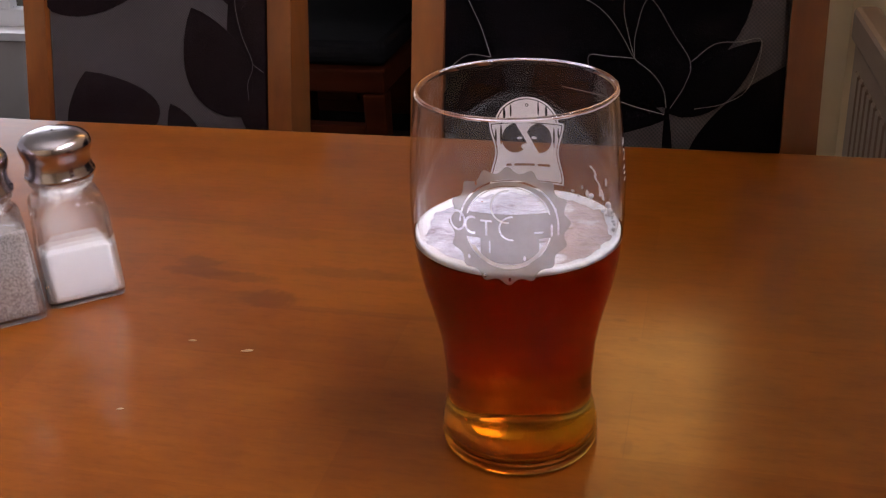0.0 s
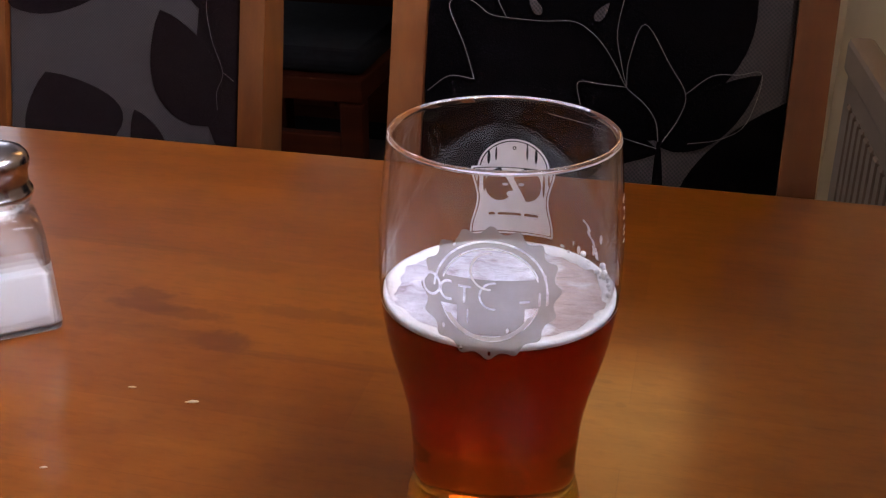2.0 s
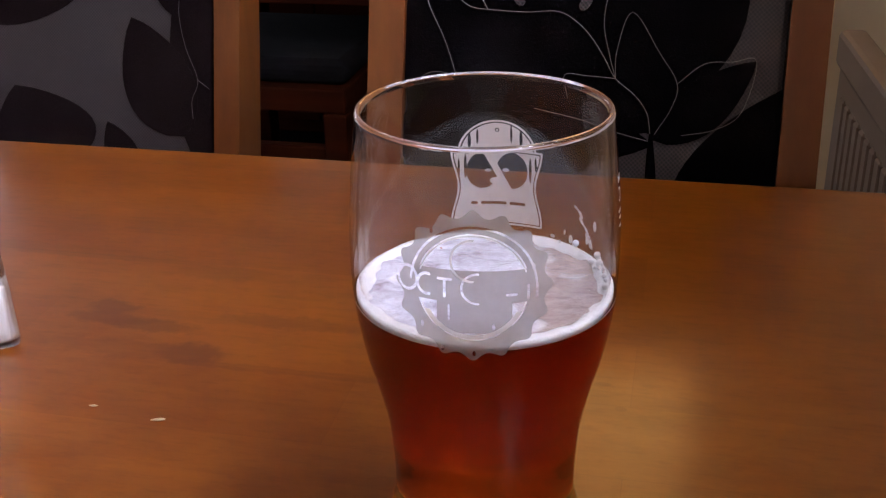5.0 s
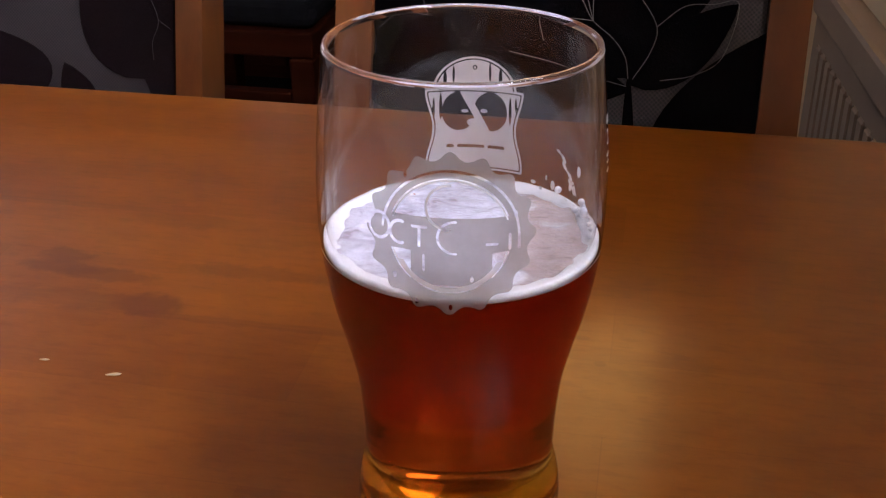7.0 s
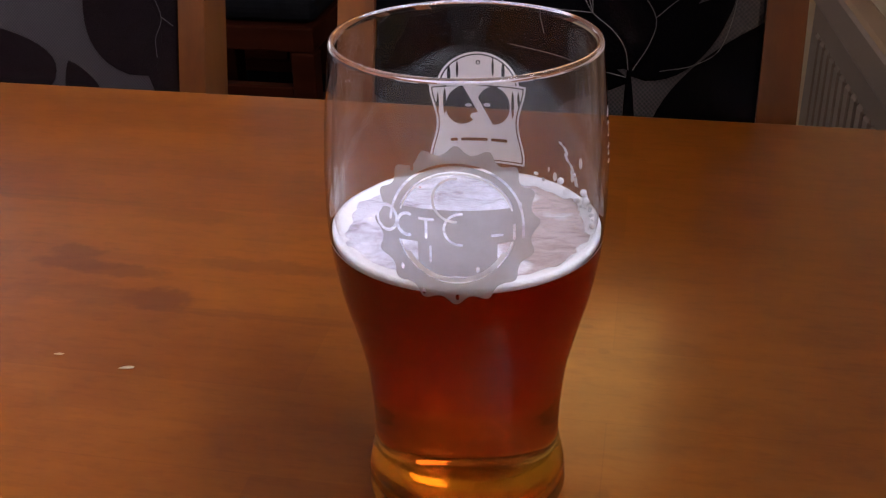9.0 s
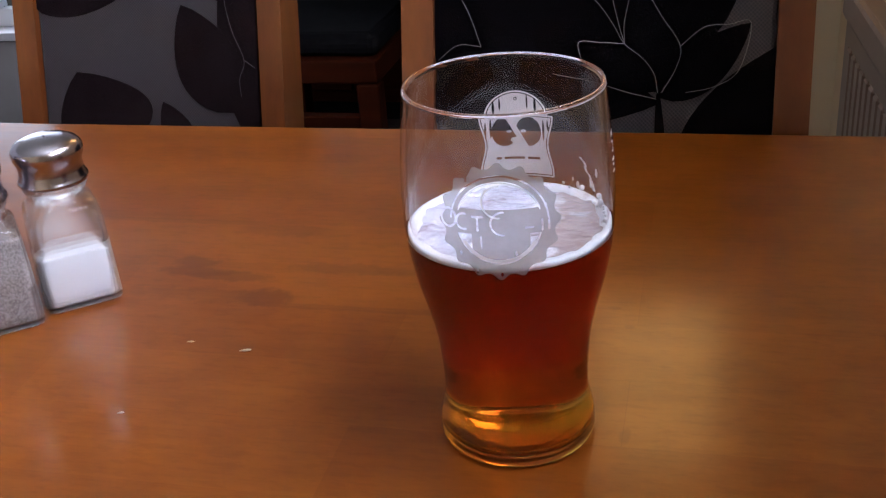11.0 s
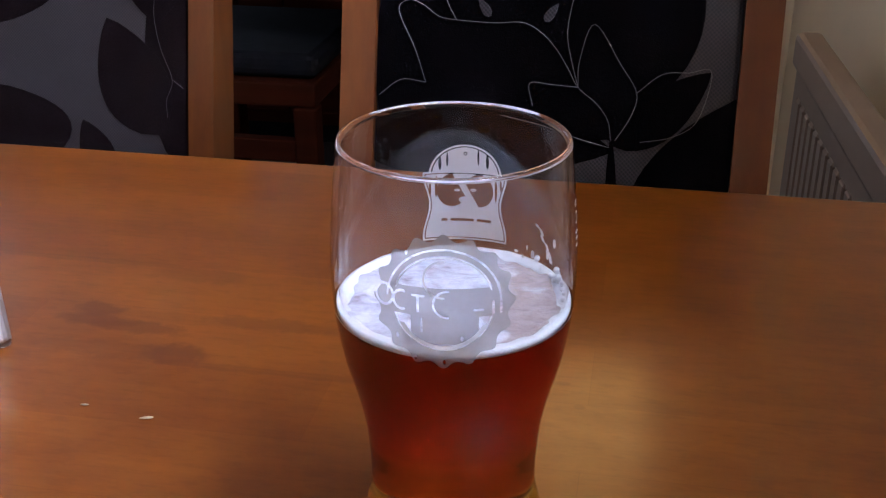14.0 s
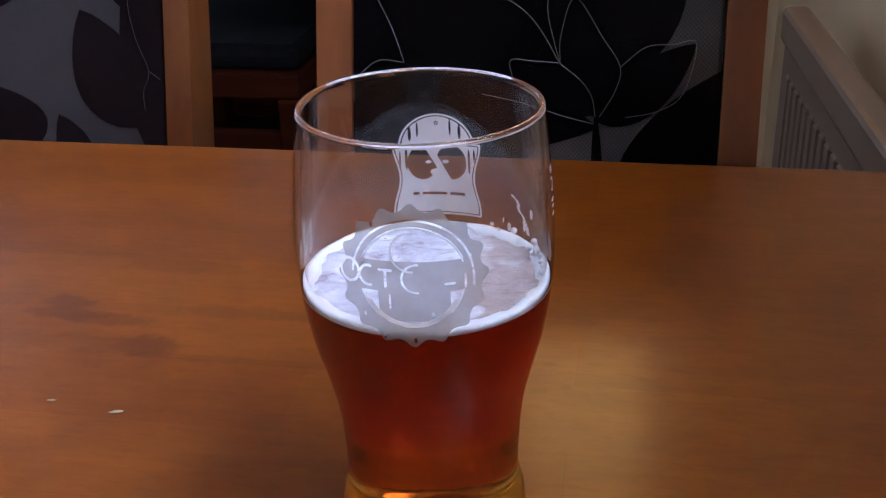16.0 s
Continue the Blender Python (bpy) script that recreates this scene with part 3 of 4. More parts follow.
RIGHT_LEAVES = (
    ((-40, -90), (-62, 160), 88, 84),
    ((-150, -52), (48, -44), 46, 22),
    ((54, -14), (62, 150), 44, 47),
    ((62, -80), (140, 2), 14, 52),
    ((22, -34), (30, 170), 34, 36),
    ((45, -35), (-16, 3), 10, 13),
    ((46, -40), (112, 16), 15, 20),
    ((46, -37), (28, 46), 19, 23),
    ((50, -110), (45, -30), 4, 4),
)
RIGHT_THREADS = (
    ((-93, -1), (-102, 23), (-115, 50), (-108, 58), (-97, 55), (-85, 47), (-72, 45), (-45, 44), (-23, 45), (-9, 38), (2, 27), (11, 14), (19, 1), (33, -10), (42, -22), (45, -36)),
    ((19, 1), (19, 20), (28, 46), (48, 19), (61, -1), (58, -18), (48, -36)),
    ((-13, -14), (-16, 2), (0, 2), (19, 1)),
    ((61, -1), (78, 13), (96, 15), (112, 16), (105, -18), (88, -31), (66, -36)),
    ((15, 95), (13, 71), (9, 40), (14, 17), (19, 1)),
    ((-72, 45), (-80, 60), (-83, 80), (-82, 100)),
    ((-36, -22), (-5, -28), (22, -36), (44, -41)),
    ((-93, -1), (-112, 0), (-128, -12)),
)
RIGHT_TEARS = ((-52, 55, -35, 8), (-3, 53, 35, 8), (-47, 70, -22, 8), (-28, 72, 0, 9), (-11, 71, 18, 9))
LEFT_LEAVES = (
    ((-165, 60), (-16, 46), 60, 38),
    ((-62, -140), (-88, -43), 40, 76),
    ((34, -140), (14, -75), 14, 24),
    ((120, -120), (112, 140), 34, 30),
    ((98, -86), (42, 28), 40, 34),
    ((98, 26), (54, 130), 20, 44),
)
LEFT_THREADS = (
    ((96, 110), (95, 63), (93, 32), (100, 0), (112, -30), (106, -50), (107, -68)),
    ((112, -30), (124, -38)),
    ((-110, 110), (-95, 72), (-100, 60), (-128, 56)),
)
dining_chair(at(-0.0825, 0.863), 0.80, RIGHT_LEAVES, RIGHT_THREADS, RIGHT_TEARS, BLACK, THREAD,
             "honey beech dining chair with black leaf-patterned fabric back, close to table")
dining_chair(at(-0.5915, 1.09), 0.75, LEFT_LEAVES, LEFT_THREADS, (), BROWN, THREAD_DIM,
             "honey beech dining chair with grey leaf-patterned fabric back, pulled out")


# ---------------------------------------------------------------- far table and chair in the dark of the room
def far_table(m):
    t = thing("side_table", m, "dark red-brown wooden table in the dim room behind", "table")
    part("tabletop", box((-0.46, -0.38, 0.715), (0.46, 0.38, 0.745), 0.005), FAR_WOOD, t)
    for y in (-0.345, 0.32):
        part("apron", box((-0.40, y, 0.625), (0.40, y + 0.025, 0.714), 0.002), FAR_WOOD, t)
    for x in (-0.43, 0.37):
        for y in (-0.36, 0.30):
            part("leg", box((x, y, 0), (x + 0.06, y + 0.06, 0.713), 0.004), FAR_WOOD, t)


def far_chair(m):
    c = thing("slatted_chair", m, "red-brown wooden chair with black seat under the far table", "chair")
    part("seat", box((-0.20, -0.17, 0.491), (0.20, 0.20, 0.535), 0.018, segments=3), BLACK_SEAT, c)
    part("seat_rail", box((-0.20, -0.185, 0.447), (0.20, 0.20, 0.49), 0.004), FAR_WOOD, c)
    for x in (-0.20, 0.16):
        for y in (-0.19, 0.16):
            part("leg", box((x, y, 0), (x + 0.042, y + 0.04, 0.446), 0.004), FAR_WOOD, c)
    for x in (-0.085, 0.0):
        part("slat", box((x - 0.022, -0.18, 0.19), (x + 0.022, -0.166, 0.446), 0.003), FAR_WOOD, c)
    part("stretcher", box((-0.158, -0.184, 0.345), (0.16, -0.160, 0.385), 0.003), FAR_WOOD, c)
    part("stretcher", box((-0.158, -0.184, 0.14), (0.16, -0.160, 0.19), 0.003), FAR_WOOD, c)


# Added piece: its dark wood stands in for shade in the gap between chairs.
def sideboard(m):
    b = thing("sideboard", m, "dark wooden sideboard added for the shade of the room behind", "sideboard")
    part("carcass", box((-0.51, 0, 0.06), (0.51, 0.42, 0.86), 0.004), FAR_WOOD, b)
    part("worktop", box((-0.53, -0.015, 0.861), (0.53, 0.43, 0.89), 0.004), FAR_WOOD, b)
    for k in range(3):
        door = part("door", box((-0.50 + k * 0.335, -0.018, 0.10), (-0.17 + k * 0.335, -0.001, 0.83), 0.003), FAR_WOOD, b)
        part("knob", box((-0.21 + k * 0.335, -0.04, 0.50), (-0.19 + k * 0.335, -0.018, 0.53), 0.004), BLACK_SEAT, door)
    part("plinth", box((-0.49, 0.03, 0), (0.49, 0.40, 0.06)), BLACK_SEAT, b)


sideboard(at(-0.80, 2.85))
far_table(at(-0.62, 2.22))
far_chair(at(-0.775, 2.02))


# ---------------------------------------------------------------- beer glass
GLASS_POSE = at(-0.0768, 0.4336, TOP)
OUTER = catmull([(0.0343, 0, 0.004), (0.0339, 0, 0.010), (0.0328, 0, 0.0155), (0.0316, 0, 0.0215), (0.0314, 0, 0.028), (0.0318, 0, 0.0375), (0.0331, 0, 0.0513),
                 (0.0360, 0, 0.065), (0.0394, 0, 0.0781), (0.0417, 0, 0.091), (0.0428, 0, 0.102), (0.0431, 0, 0.1137), (0.0427, 0, 0.126), (0.0414, 0, 0.1425), (0.0397, 0, 0.1590)], 5)


def outer_r(z):
    for a, b in zip(OUTER, OUTER[1:]):
        if a.z <= z <= b.z:
            return a.x + (b.x - a.x) * (z - a.z) / (b.z - a.z)
    return OUTER[0].x if z < OUTER[0].z else OUTER[-1].x


def inner_r(z):
    return outer_r(z) - (0.0022 + 0.0012 * max(0.0, 1 - z / 0.09))


LEVEL = 0.0995


def pint_glass():
    g = thing("pint_glass", GLASS_POSE, "tulip pint glass, part full of red-brown ale", "glass")
    outer = [(0.0, 0.0022), (0.020, 0.0022), (0.026, 0.0012), (0.0305, 0.0), (0.0328, 0.0004), (0.0340, 0.0018)]
    outer += [(p.x, p.z) for p in OUTER]
    rim = [(0.0394, 0.1602), (0.0386, 0.1606), (0.0378, 0.1600)]
    inner = [(inner_r(z), z) for z in [0.1585 - k * (0.1585 - LEVEL) / 24 for k in range(25)]]
    body = part("glass_body", lathe(outer + rim + inner, 112), GLASS, g, "clear glass body", True)
    body.data.materials.append(THIN)
    body.data.materials.append(LOWER_GLASS)
    for p in body.data.polygons:
        if p.center.z < 0.1592:
            p.material_index = 1 if p.center.z > LEVEL else 2
    return g


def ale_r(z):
    """Radius of the ale, set wider than inner_r to stand in for the glass's magnifying: the wall is thin above the
    thick foot.
    """
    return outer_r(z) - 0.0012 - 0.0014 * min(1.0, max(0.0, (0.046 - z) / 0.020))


def ale():
    prof = [(0.0, 0.0026), (0.018, 0.0026), (0.0258, 0.0033), (0.0295, 0.0052), (0.0310, 0.0085), (0.0309, 0.0130), (0.0299, 0.0180), (0.0292, 0.0222)]
    prof = [(p.x, p.z) for p in catmull([(r, 0, z) for r, z in prof], 3)]
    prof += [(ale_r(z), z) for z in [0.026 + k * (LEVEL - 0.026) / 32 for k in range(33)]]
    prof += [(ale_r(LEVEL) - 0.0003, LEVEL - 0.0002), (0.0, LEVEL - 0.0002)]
    return lathe(prof, 112)


glass = pint_glass()
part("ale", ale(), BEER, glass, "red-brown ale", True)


def foam_disc():
    """Thin skin of foam, uneven, just above the ale."""
    bm = bmesh.new()
    rmax = ale_r(LEVEL) - 0.0026
    rings = [[bm.verts.new((0, 0, LEVEL + 0.0006))]]
    for i in range(1, 25):
        r = rmax * i / 24
        rings.append([bm.verts.new((r * math.cos(2 * math.pi * k / 96), r * math.sin(2 * math.pi * k / 96),
                                    LEVEL + 0.0006 + 0.0011 * noise.noise((r * math.cos(2 * math.pi * k / 96) * 170, r * math.sin(2 * math.pi * k / 96) * 170, 3.0)))) for k in range(96)])
    for a, b in zip(rings, rings[1:]):
        for k in range(96):
            k2 = (k + 1) % 96
            bm.faces.new((a[0], b[k], b[k2]) if len(a) == 1 else (a[k], b[k], b[k2], a[k2]))
    return bm


def foam_ring():
    bm = bmesh.new()
    r1 = ale_r(LEVEL) + 0.0003
    prof = ((r1, -0.0006), (r1, 0.0014), (r1 - 0.0010, 0.0015), (r1 - 0.0026, 0.0012), (r1 - 0.0048, 0.0005), (r1 - 0.0062, -0.0010))
    rings = []
    for k in range(144):
        q = 2 * math.pi * k / 144
        c, s = math.cos(q), math.sin(q)
        wob = noise.noise((c * 4, s * 4, 1.0)) + 0.5 * noise.noise((c * 13, s * 13, 5.0))
        ring = []
        for j, (r, z) in enumerate(prof):
            r2 = r - (0.0018 * wob * (j / 5) ** 1.5 if j > 1 else 0)
            ring.append(bm.verts.new((r2 * c, r2 * s, LEVEL + z + (0.0004 * wob if 0 < j < 5 else 0))))
        rings.append(ring)
    for a, b in zip(rings, rings[1:] + rings[:1]):
        for j in range(len(prof)):
            j2 = (j + 1) % len(prof)
            bm.faces.new((a[j], a[j2], b[j2], b[j]))
    return bm


part("foam", foam_disc(), FOAM, glass, "thin broken lilac-white foam", True)
part("foam_ring", foam_ring(), FOAM_RING, glass, "white ring of foam along the glass", True)


# prints on the outside of the glass
def printed(field, half_w, half_h, angle, zc, lift, cell=0.0005):
    """The part of a flat pattern where field(x, y) > 0, laid on the glass; x runs to the right as seen from outside."""
    nx, ny = int(2 * half_w / cell) + 1, int(2 * half_h / cell) + 1
    xs = [-half_w + 2 * half_w * i / nx for i in range(nx + 1)]
    ys = [-half_h + 2 * half_h * j / ny for j in range(ny + 1)]
    val = [[field(x, y) for x in xs] for y in ys]
    verts, faces, seen = [], [], {}

    def vert(x, y):
        key = (round(x * 1e6), round(y * 1e6))
        if key not in seen:
            z = zc + y
            r = outer_r(z) + lift
            q = radians(angle) + x / 0.0425
            seen[key] = len(verts)
            verts.append((r * math.cos(q), r * math.sin(q), z))
        return seen[key]

    for j in range(ny):
        for i in range(nx):
            quad = ((xs[i], ys[j], val[j][i]), (xs[i + 1], ys[j], val[j][i + 1]), (xs[i + 1], ys[j + 1], val[j + 1][i + 1]), (xs[i], ys[j + 1], val[j + 1][i]))
            if max(q[2] for q in quad) <= 0:
                continue
            out = []
            for a, b in zip(quad, quad[1:] + quad[:1]):
                if a[2] > 0:
                    out.append(vert(a[0], a[1]))
                if (a[2] > 0) != (b[2] > 0):
                    f = a[2] / (a[2] - b[2])
                    out.append(vert(a[0] + (b[0] - a[0]) * f, a[1] + (b[1] - a[1]) * f))
            out = list(dict.fromkeys(out))
            if len(out) > 2:
                faces.append(out)
    me = bpy.data.meshes.new("print")
    me.from_pydata(verts, [], faces)
    return me


def print_part(name, me, mat, label):
    me.materials.append(mat)
    for p in me.polygons:
        p.use_smooth = True
    ob = new(name, me)
    ob.parent = glass
    return tagged(ob, label)


def crimped(x, y, r=0.0222, teeth=16, depth=0.0014):
    a = math.atan2(y, x)
    wave = math.cos(a * teeth)
    return r + depth * (wave if wave > 0 else wave * 0.6) - math.hypot(x, y)


def ring(x, y, r, w):
    return w - abs(math.hypot(x, y) - r)


def bar(x, y, cx, cy, w, h):
    return min(w - abs(x - cx), h - abs(y - cy))


def ellipse(x, y, cx, cy, a, b):
    return (1 - math.sqrt(((x - cx) / a) ** 2 + ((y - cy) / b) ** 2)) * min(a, b)


CAP_ANGLE, CAP_Z = -96.5 - YAW, 0.1195


def letters(x, y):
    """The letters O, C and T beside the ring, left clear in the print; what follows them is worn to bars."""
    o = 0.00040 - abs(ellipse(x, y, -0.0196, 0.0012, 0.0031, 0.0037))
    c = min(0.00040 - abs(ellipse(x, y, -0.0134, 0.0004, 0.0028, 0.0032)), -0.0122 - x)
    t = max(bar(x, y, -0.0080, 0.0026, 0.0022, 0.0004), bar(x, y, -0.0080, -0.0002, 0.0004, 0.0030))
    return max(o, c, t, bar(x, y, 0.0112, -0.0020, 0.0017, 0.0004), bar(x, y, 0.0160, -0.0016, 0.0004, 0.0024), bar(x, y, 0.0186, -0.0016, 0.0004, 0.0024))


def cap_frost(x, y):
    inside = crimped(x, y)
    hollow = min(0.0166 - math.hypot(x, y), 1.0)
    tap = bar(x, y, 0.0005, -0.0055, 0.0108, 0.0088)
    label = bar(x, y, 0, 0.0006, 0.0215, 0.0050)
    dents = max(ellipse(x, y, cx, cy, 0.0005, 0.0010) for cx, cy in ((-0.0090, -0.0200), (0.0004, -0.0212), (-0.0150, -0.0128), (0.0060, -0.0122), (0.0176, 0.0060), (-0.0120, 0.0168)))
    cut = max(letters(x, y), min(ring(x - 0.0015, y, 0.0046, 0.00034), 0.002 - x), bar(x, y, -0.0068, -0.0078, 0.0003, 0.0026), min(ring(x, y, 0.0185, 0.00035), y - 0.001))
    return min(inside, max(-hollow, tap, label), -dents, -cut)


def cap_lines(x, y):
    """A thin ring, a crescent along its foot and a short arc above the label."""
    crescent = min(0.00075 - abs(math.hypot(x, y + 0.0006) - 0.0150), -0.0075 - y)
    arc = min(ring(x, y - 0.0085, 0.0062, 0.00035), 0.0005 - x)
    return max(min(ring(x, y, 0.0160, 0.00024), abs(y) - 0.0046), crescent, arc)


print_part("cap_print", printed(cap_frost, 0.0240, 0.0240, CAP_ANGLE, CAP_Z, 0.00010, 0.00036), INK_FROST, "frosted crown-cap shaped print")
print_part("cap_outline_print", printed(cap_lines, 0.0236, 0.0236, CAP_ANGLE, CAP_Z, 0.00018, 0.00035), INK_WHITE, "white ring and crescent of the cap print")

BADGE_ANGLE, BADGE_Z = 82.0 - YAW, 0.1225


def plaque(x, y, grow=0.0):
    """Shield with an arched top, shoulders and a waist."""
    arch = ellipse(x, y, 0, 0.0080, 0.0141 + grow, 0.0122 + grow)
    waist = 0.0152 + 0.0013 * math.cos((y + 0.0045) * math.pi / 0.0137 + math.pi) + grow
    body = min(waist - abs(x), 0.0092 + grow - y, y + 0.0195 + grow)
    return max(arch if y > 0.0092 else -1, body)


def plaque_dark(x, y):
    """Dark shapes left clear in the plaque: two rounds, streaks, a hole and a bar of lettering."""
    streaks = -1.0
    for cx, cy, w, h in ((-0.0085, 0.0135, 0.0006, 0.0030), (-0.0050, 0.0150, 0.0004, 0.0034), (0.0070, 0.0140, 0.0004, 0.0030), (0.0098, 0.0125, 0.0006, 0.0028),
                         (-0.0118, 0.0020, 0.0005, 0.0050), (0.0112, 0.0030, 0.0005, 0.0048), (0.0135, 0.0022, 0.0004, 0.0042), (-0.0138, 0.0045, 0.0004, 0.0026)):
        streaks = max(streaks, ellipse(x, y, cx, cy, w, h))
    rounds = max(ellipse(x, y, -0.0052, 0.0012, 0.0056, 0.0068), ellipse(x, y, 0.0052, 0.0012, 0.0056, 0.0068))
    slash = 0.0012 - abs((x + 0.0012) * 0.88 - (y + 0.001) * 0.47)
    islands = max(ellipse(x, y, 0.0003, -0.0028, 0.0023, 0.0014), ellipse(x, y, 0.0032, 0.0012, 0.0012, 0.0006), ellipse(x, y, -0.0030, 0.0014, 0.0012, 0.0007), slash)
    return max(streaks, min(rounds, -islands), ring(x, y - 0.0165, 0.0006, 0.0002),
               bar(x, y, -0.0072, -0.0112, 0.0028, 0.00055), bar(x, y, 0.0012, -0.0112, 0.0045, 0.00055), bar(x, y, 0.0080, -0.0112, 0.0012, 0.00055))


def plaque_white(x, y):
    return min(plaque(x, y), -plaque_dark(x, y), abs(plaque(x, y) - 0.0009) - 0.00022)


print_part("badge_print", printed(plaque_white, 0.0190, 0.0204, BADGE_ANGLE, BADGE_Z, 0.00010, 0.00035), INK_BADGE, "white plaque-shaped print on the far side")


FROTH = random.Random(5)
SPOTS = [(FROTH.uniform(-0.013, 0.013), FROTH.uniform(-0.012, -0.002), FROTH.uniform(0.0004, 0.0011), FROTH.uniform(0.0005, 0.0017)) for _ in range(15)]


def lacing(x, y):
    """Traces of froth drying on the glass wall: spots low down and one wavering thread."""
    v = max(ellipse(x, y, cx, cy, a, b) for cx, cy, a, b in SPOTS)
    sway = 0.0008 * math.sin(y * 1300) + 0.0003 * math.sin(y * 3900)
    thread = 0.0008 - abs(x + 0.0030 + sway - (y - 0.003) * 0.75) if -0.004 < y < 0.0085 else -1
    drop = ellipse(x, y, -0.0100, 0.0045, 0.0011, 0.0019)
    return max(v, thread, drop)


def inside_patch(field, half_w, half_h, angle, zc):
    me = printed(field, half_w, half_h, angle, zc, -0.0026, 0.0004)
    return me


print_part("froth_lacing", inside_patch(lacing, 0.0145, 0.0135, 36 - YAW, 0.1085), INK_WHITE, "dried froth traces inside the glass")


def side_marks(x, y):
    """Small measure marks: an open ring, a crown of strokes and two short bars."""
    v = min(ring(x, y - 0.004, 0.0020, 0.0003), x + 0.0012)
    for k in range(4):
        v = max(v, bar(x, y, -0.0016 + k * 0.0010, 0.0092, 0.00022, 0.0011 + 0.0003 * (k % 2)))
    return max(v, bar(x, y, 0.0, -0.0012, 0.0022, 0.00035), bar(x, y, 0.0, -0.0034, 0.0016, 0.00035), bar(x, y, 0.0, -0.0060, 0.0020, 0.0003))


print_part("measure_print", printed(side_marks, 0.004, 0.012, -14 - YAW, 0.131, 0.00010, 0.0003), INK_WHITE, "small white measure marks")


def bubbles():
    """Single larger bubbles in the foam."""
    rng = random.Random(11)
    for _ in range(16):
        a, r = rng.uniform(0, 2 * math.pi), 0.034 * math.sqrt(rng.random())
        size = rng.uniform(0.0005, 0.0013)
        bm = bmesh.new()
        bmesh.ops.create_uvsphere(bm, u_segments=12, v_segments=6, radius=size)
        bmesh.ops.translate(bm, verts=bm.verts[:], vec=(r * math.cos(a), r * math.sin(a), LEVEL + 0.0009))
        part("bubble", bm, THIN, glass, "", True)


def froth():
    """A clump of froth left on the wall just above the ale."""
    rng = random.Random(23)
    for _ in range(26):
        a, z = radians(-YAW) + rng.gauss(0.16, 0.20), abs(rng.gauss(0, 0.0035))
        size = rng.uniform(0.0005, 0.0013)
        r = ale_r(LEVEL) - 0.0016 - size
        bm = bmesh.new()
        bmesh.ops.create_uvsphere(bm, u_segments=10, v_segments=6, radius=size)
        bmesh.ops.translate(bm, verts=bm.verts[:], vec=(r * math.cos(a), r * math.sin(a), LEVEL + 0.0010 + z))
        part("froth_bubble", bm, FOAM_RING if rng.random() < 0.6 else THIN, glass, "", True)


bubbles()
froth()


# ---------------------------------------------------------------- salt and pepper shakers
def square_ring(half, corner, z, n=6):
    pts = []
    for q in range(4):
        cx, cy = ((1, 1), (-1, 1), (-1, -1), (1, -1))[q]
        for k in range(n + 1):
            a = math.pi / 2 * (q + k / n)
            pts.append((cx * (half - corner) + corner * math.cos(a), cy * (half - corner) + corner * math.sin(a), z))
    return pts


def stacked(rows, close_bottom=True, close_top=True):
    bm = bmesh.new()
    rings = [[bm.verts.new(p) for p in square_ring(*row)] for row in rows]
    for a, b in zip(rings, rings[1:]):
        for k in range(len(a)):
            k2 = (k + 1) % len(a)
            bm.faces.new((a[k], a[k2], b[k2], b[k]))
    if close_bottom:
        bm.faces.new(rings[0][::-1])
    if close_top:
        bm.faces.new(rings[-1])
    return bm


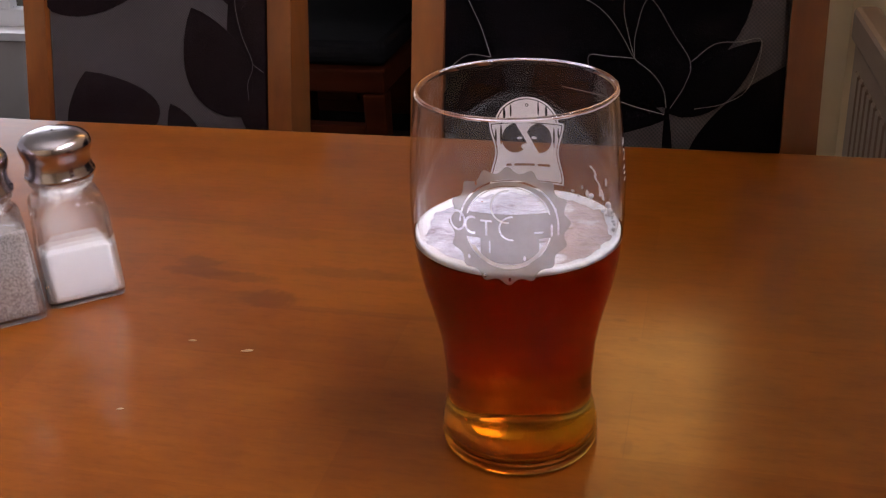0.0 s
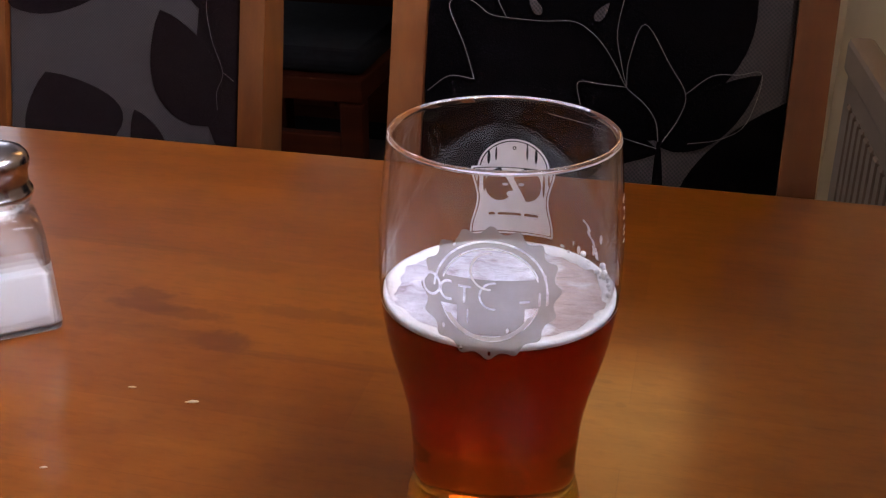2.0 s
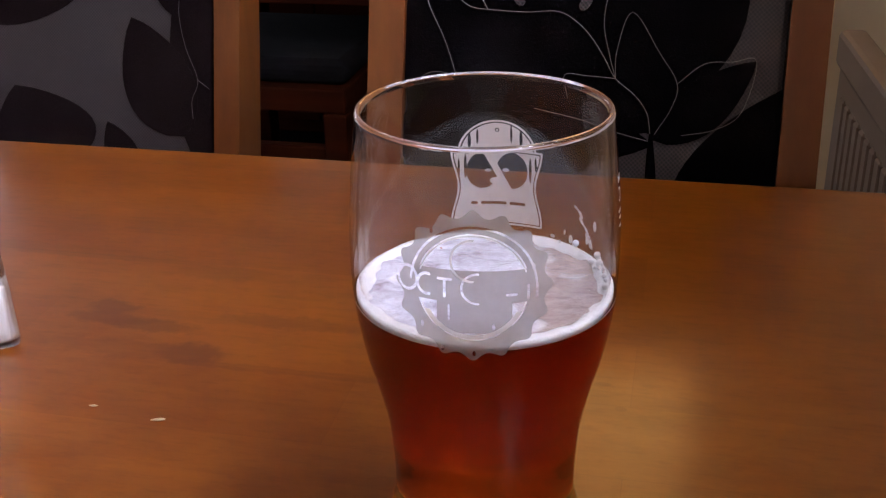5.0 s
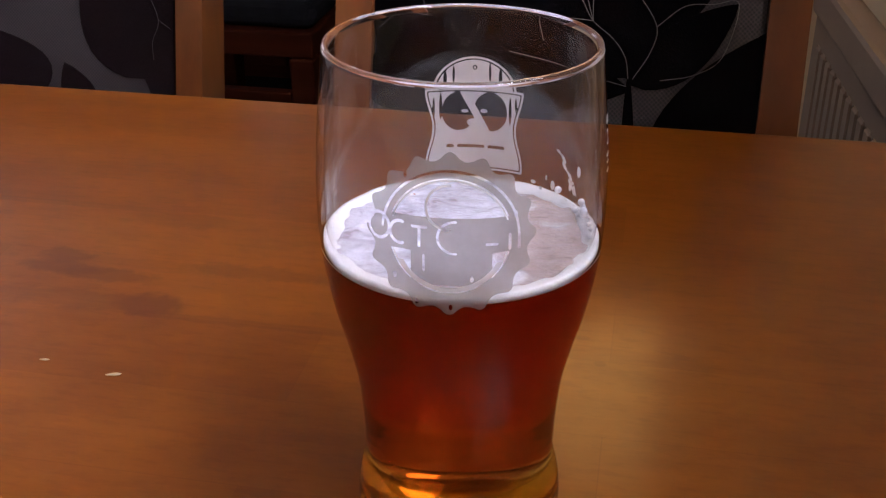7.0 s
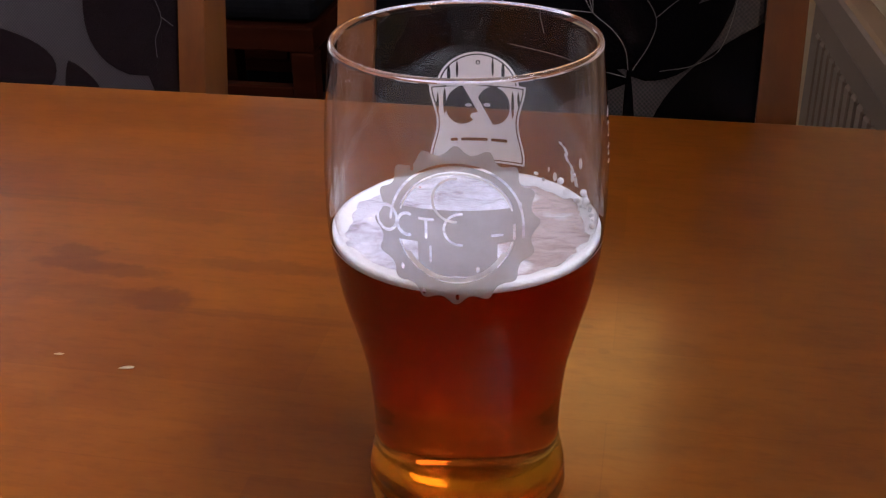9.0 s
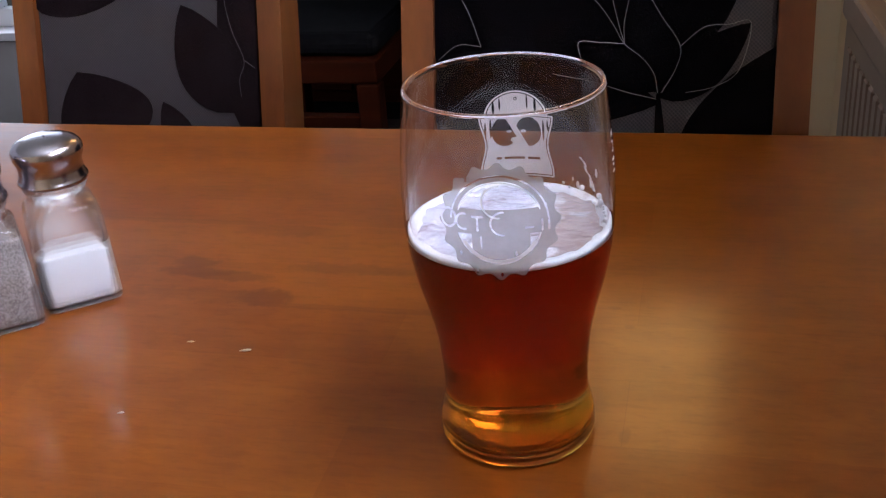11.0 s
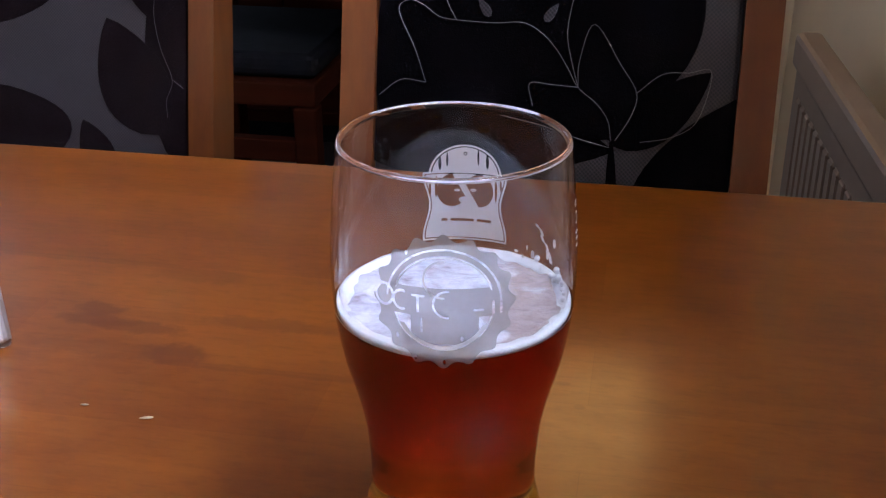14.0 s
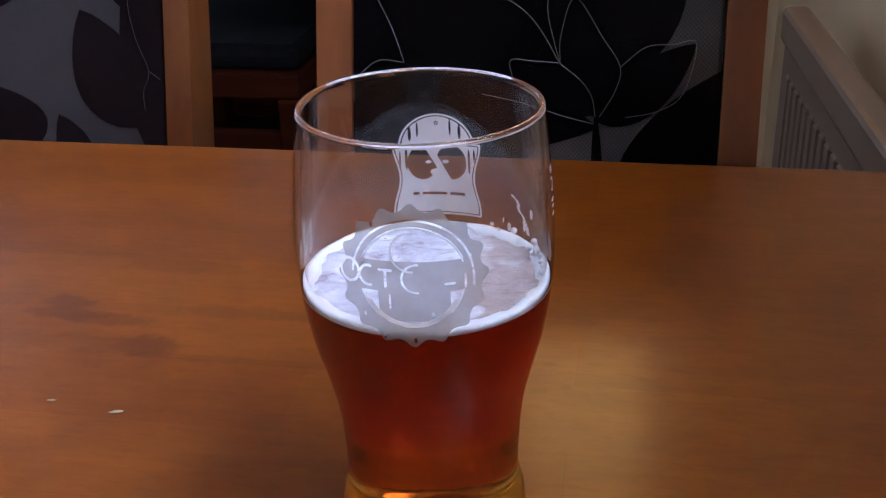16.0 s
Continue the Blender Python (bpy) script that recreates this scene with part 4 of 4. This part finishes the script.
def shaker(name, m, label, fill, fill_top, fill_label):
    s = thing(name, m, label, "shaker", "salt and pepper shakers")
    outer = [(0.0190, 0.004, 0.0), (0.0208, 0.004, 0.0012), (0.0213, 0.004, 0.004), (0.0207, 0.004, 0.028), (0.0199, 0.005, 0.050), (0.0196, 0.006, 0.0545), (0.0187, 0.009, 0.0582),
             (0.0173, 0.0130, 0.0604), (0.0159, 0.0155, 0.0620), (0.0156, 0.0155, 0.0645), (0.0164, 0.0163, 0.0664), (0.0175, 0.0174, 0.0682), (0.0177, 0.0176, 0.0696), (0.0168, 0.0167, 0.0712), (0.0150, 0.0149, 0.0725), (0.0148, 0.0147, 0.0780)]
    inner = [(0.0120, 0.0119, 0.0780), (0.0128, 0.0127, 0.0660), (0.0138, 0.0110, 0.0600), (0.0176, 0.0060, 0.0530), (0.0188, 0.0045, 0.028), (0.0194, 0.0040, 0.0042), (0.0182, 0.0040, 0.0026)]
    part("body", stacked(outer + inner), SHAKER_GLASS, s, "square clear glass body", True)
    top = fill_top
    bm = stacked([(0.0180, 0.0040, 0.0028), (0.0192, 0.0040, 0.0044), (0.0190, 0.0042, 0.012), (0.0185, 0.0042, top - 0.0012), (0.0181, 0.005, top), (0.008, 0.005, top + 0.0008)])
    for v in bm.verts:
        if v.co.z > top - 0.002:
            v.co.z -= v.co.y * 0.22
    part("filling", bm, fill, s, fill_label)
    cap = part("cap", lathe([(0.0, 0.0732), (0.0152, 0.0732), (0.0176, 0.0712), (0.0186, 0.0715), (0.0191, 0.0725), (0.0188, 0.0738), (0.0180, 0.0746), (0.0181, 0.0755), (0.0176, 0.0764),
                             (0.0174, 0.0790), (0.0174, 0.0818), (0.0180, 0.0842), (0.0189, 0.0862), (0.0193, 0.0888), (0.0188, 0.0914), (0.0169, 0.0940), (0.0128, 0.0959), (0.007, 0.0968), (0.0, 0.0971)], 64),
               CHROME, s, "domed chrome screw cap", True)
    for k in range(7):
        a = 2 * math.pi * k / 6
        r = 0.0 if k == 6 else 0.0062
        z = 0.0963 if k < 6 else 0.0968
        part("hole", lathe([(0.0, z), (0.0005, z), (0.0005, z + 0.0005), (0.0, z + 0.0005)], 8), HOLE, cap).location = (r * math.cos(a), r * math.sin(a), 0)
    return s


shaker("salt_shaker", at(-0.3506, 0.5284, TOP, 39.5), "square glass salt shaker with domed chrome cap, half full", SALT, 0.0290, "white salt")
shaker("pepper_shaker", at(-0.3800, 0.4944, TOP, 39.5), "square glass pepper shaker with domed chrome cap", PEPPER, 0.049, "ground grey pepper")


# ---------------------------------------------------------------- crumbs on the table
def crumb(u, n, turn, size):
    bm = bmesh.new()
    bmesh.ops.create_icosphere(bm, subdivisions=2, radius=0.5)
    for v in bm.verts:
        k = 1 + 0.35 * noise.noise(v.co * 3 + Vector((u * 50, n * 50, 0)))
        v.co = Vector((v.co.x * size[0] * k, v.co.y * size[1] * k, v.co.z * size[2] * k + size[2] * 0.45))
    ob = part("crumb", bm, CRUMB, None, "", True)
    ob.matrix_world = at(u, n, TOP, turn)
    return tagged(ob, "small pale crumb on the table", "crumb", "crumbs")


crumb(-0.260, 0.483, 10, (0.0042, 0.0014, 0.0008))
crumb(-0.227, 0.478, 18, (0.0066, 0.0018, 0.0010))
crumb(-0.266, 0.417, 20, (0.0036, 0.0012, 0.0007))
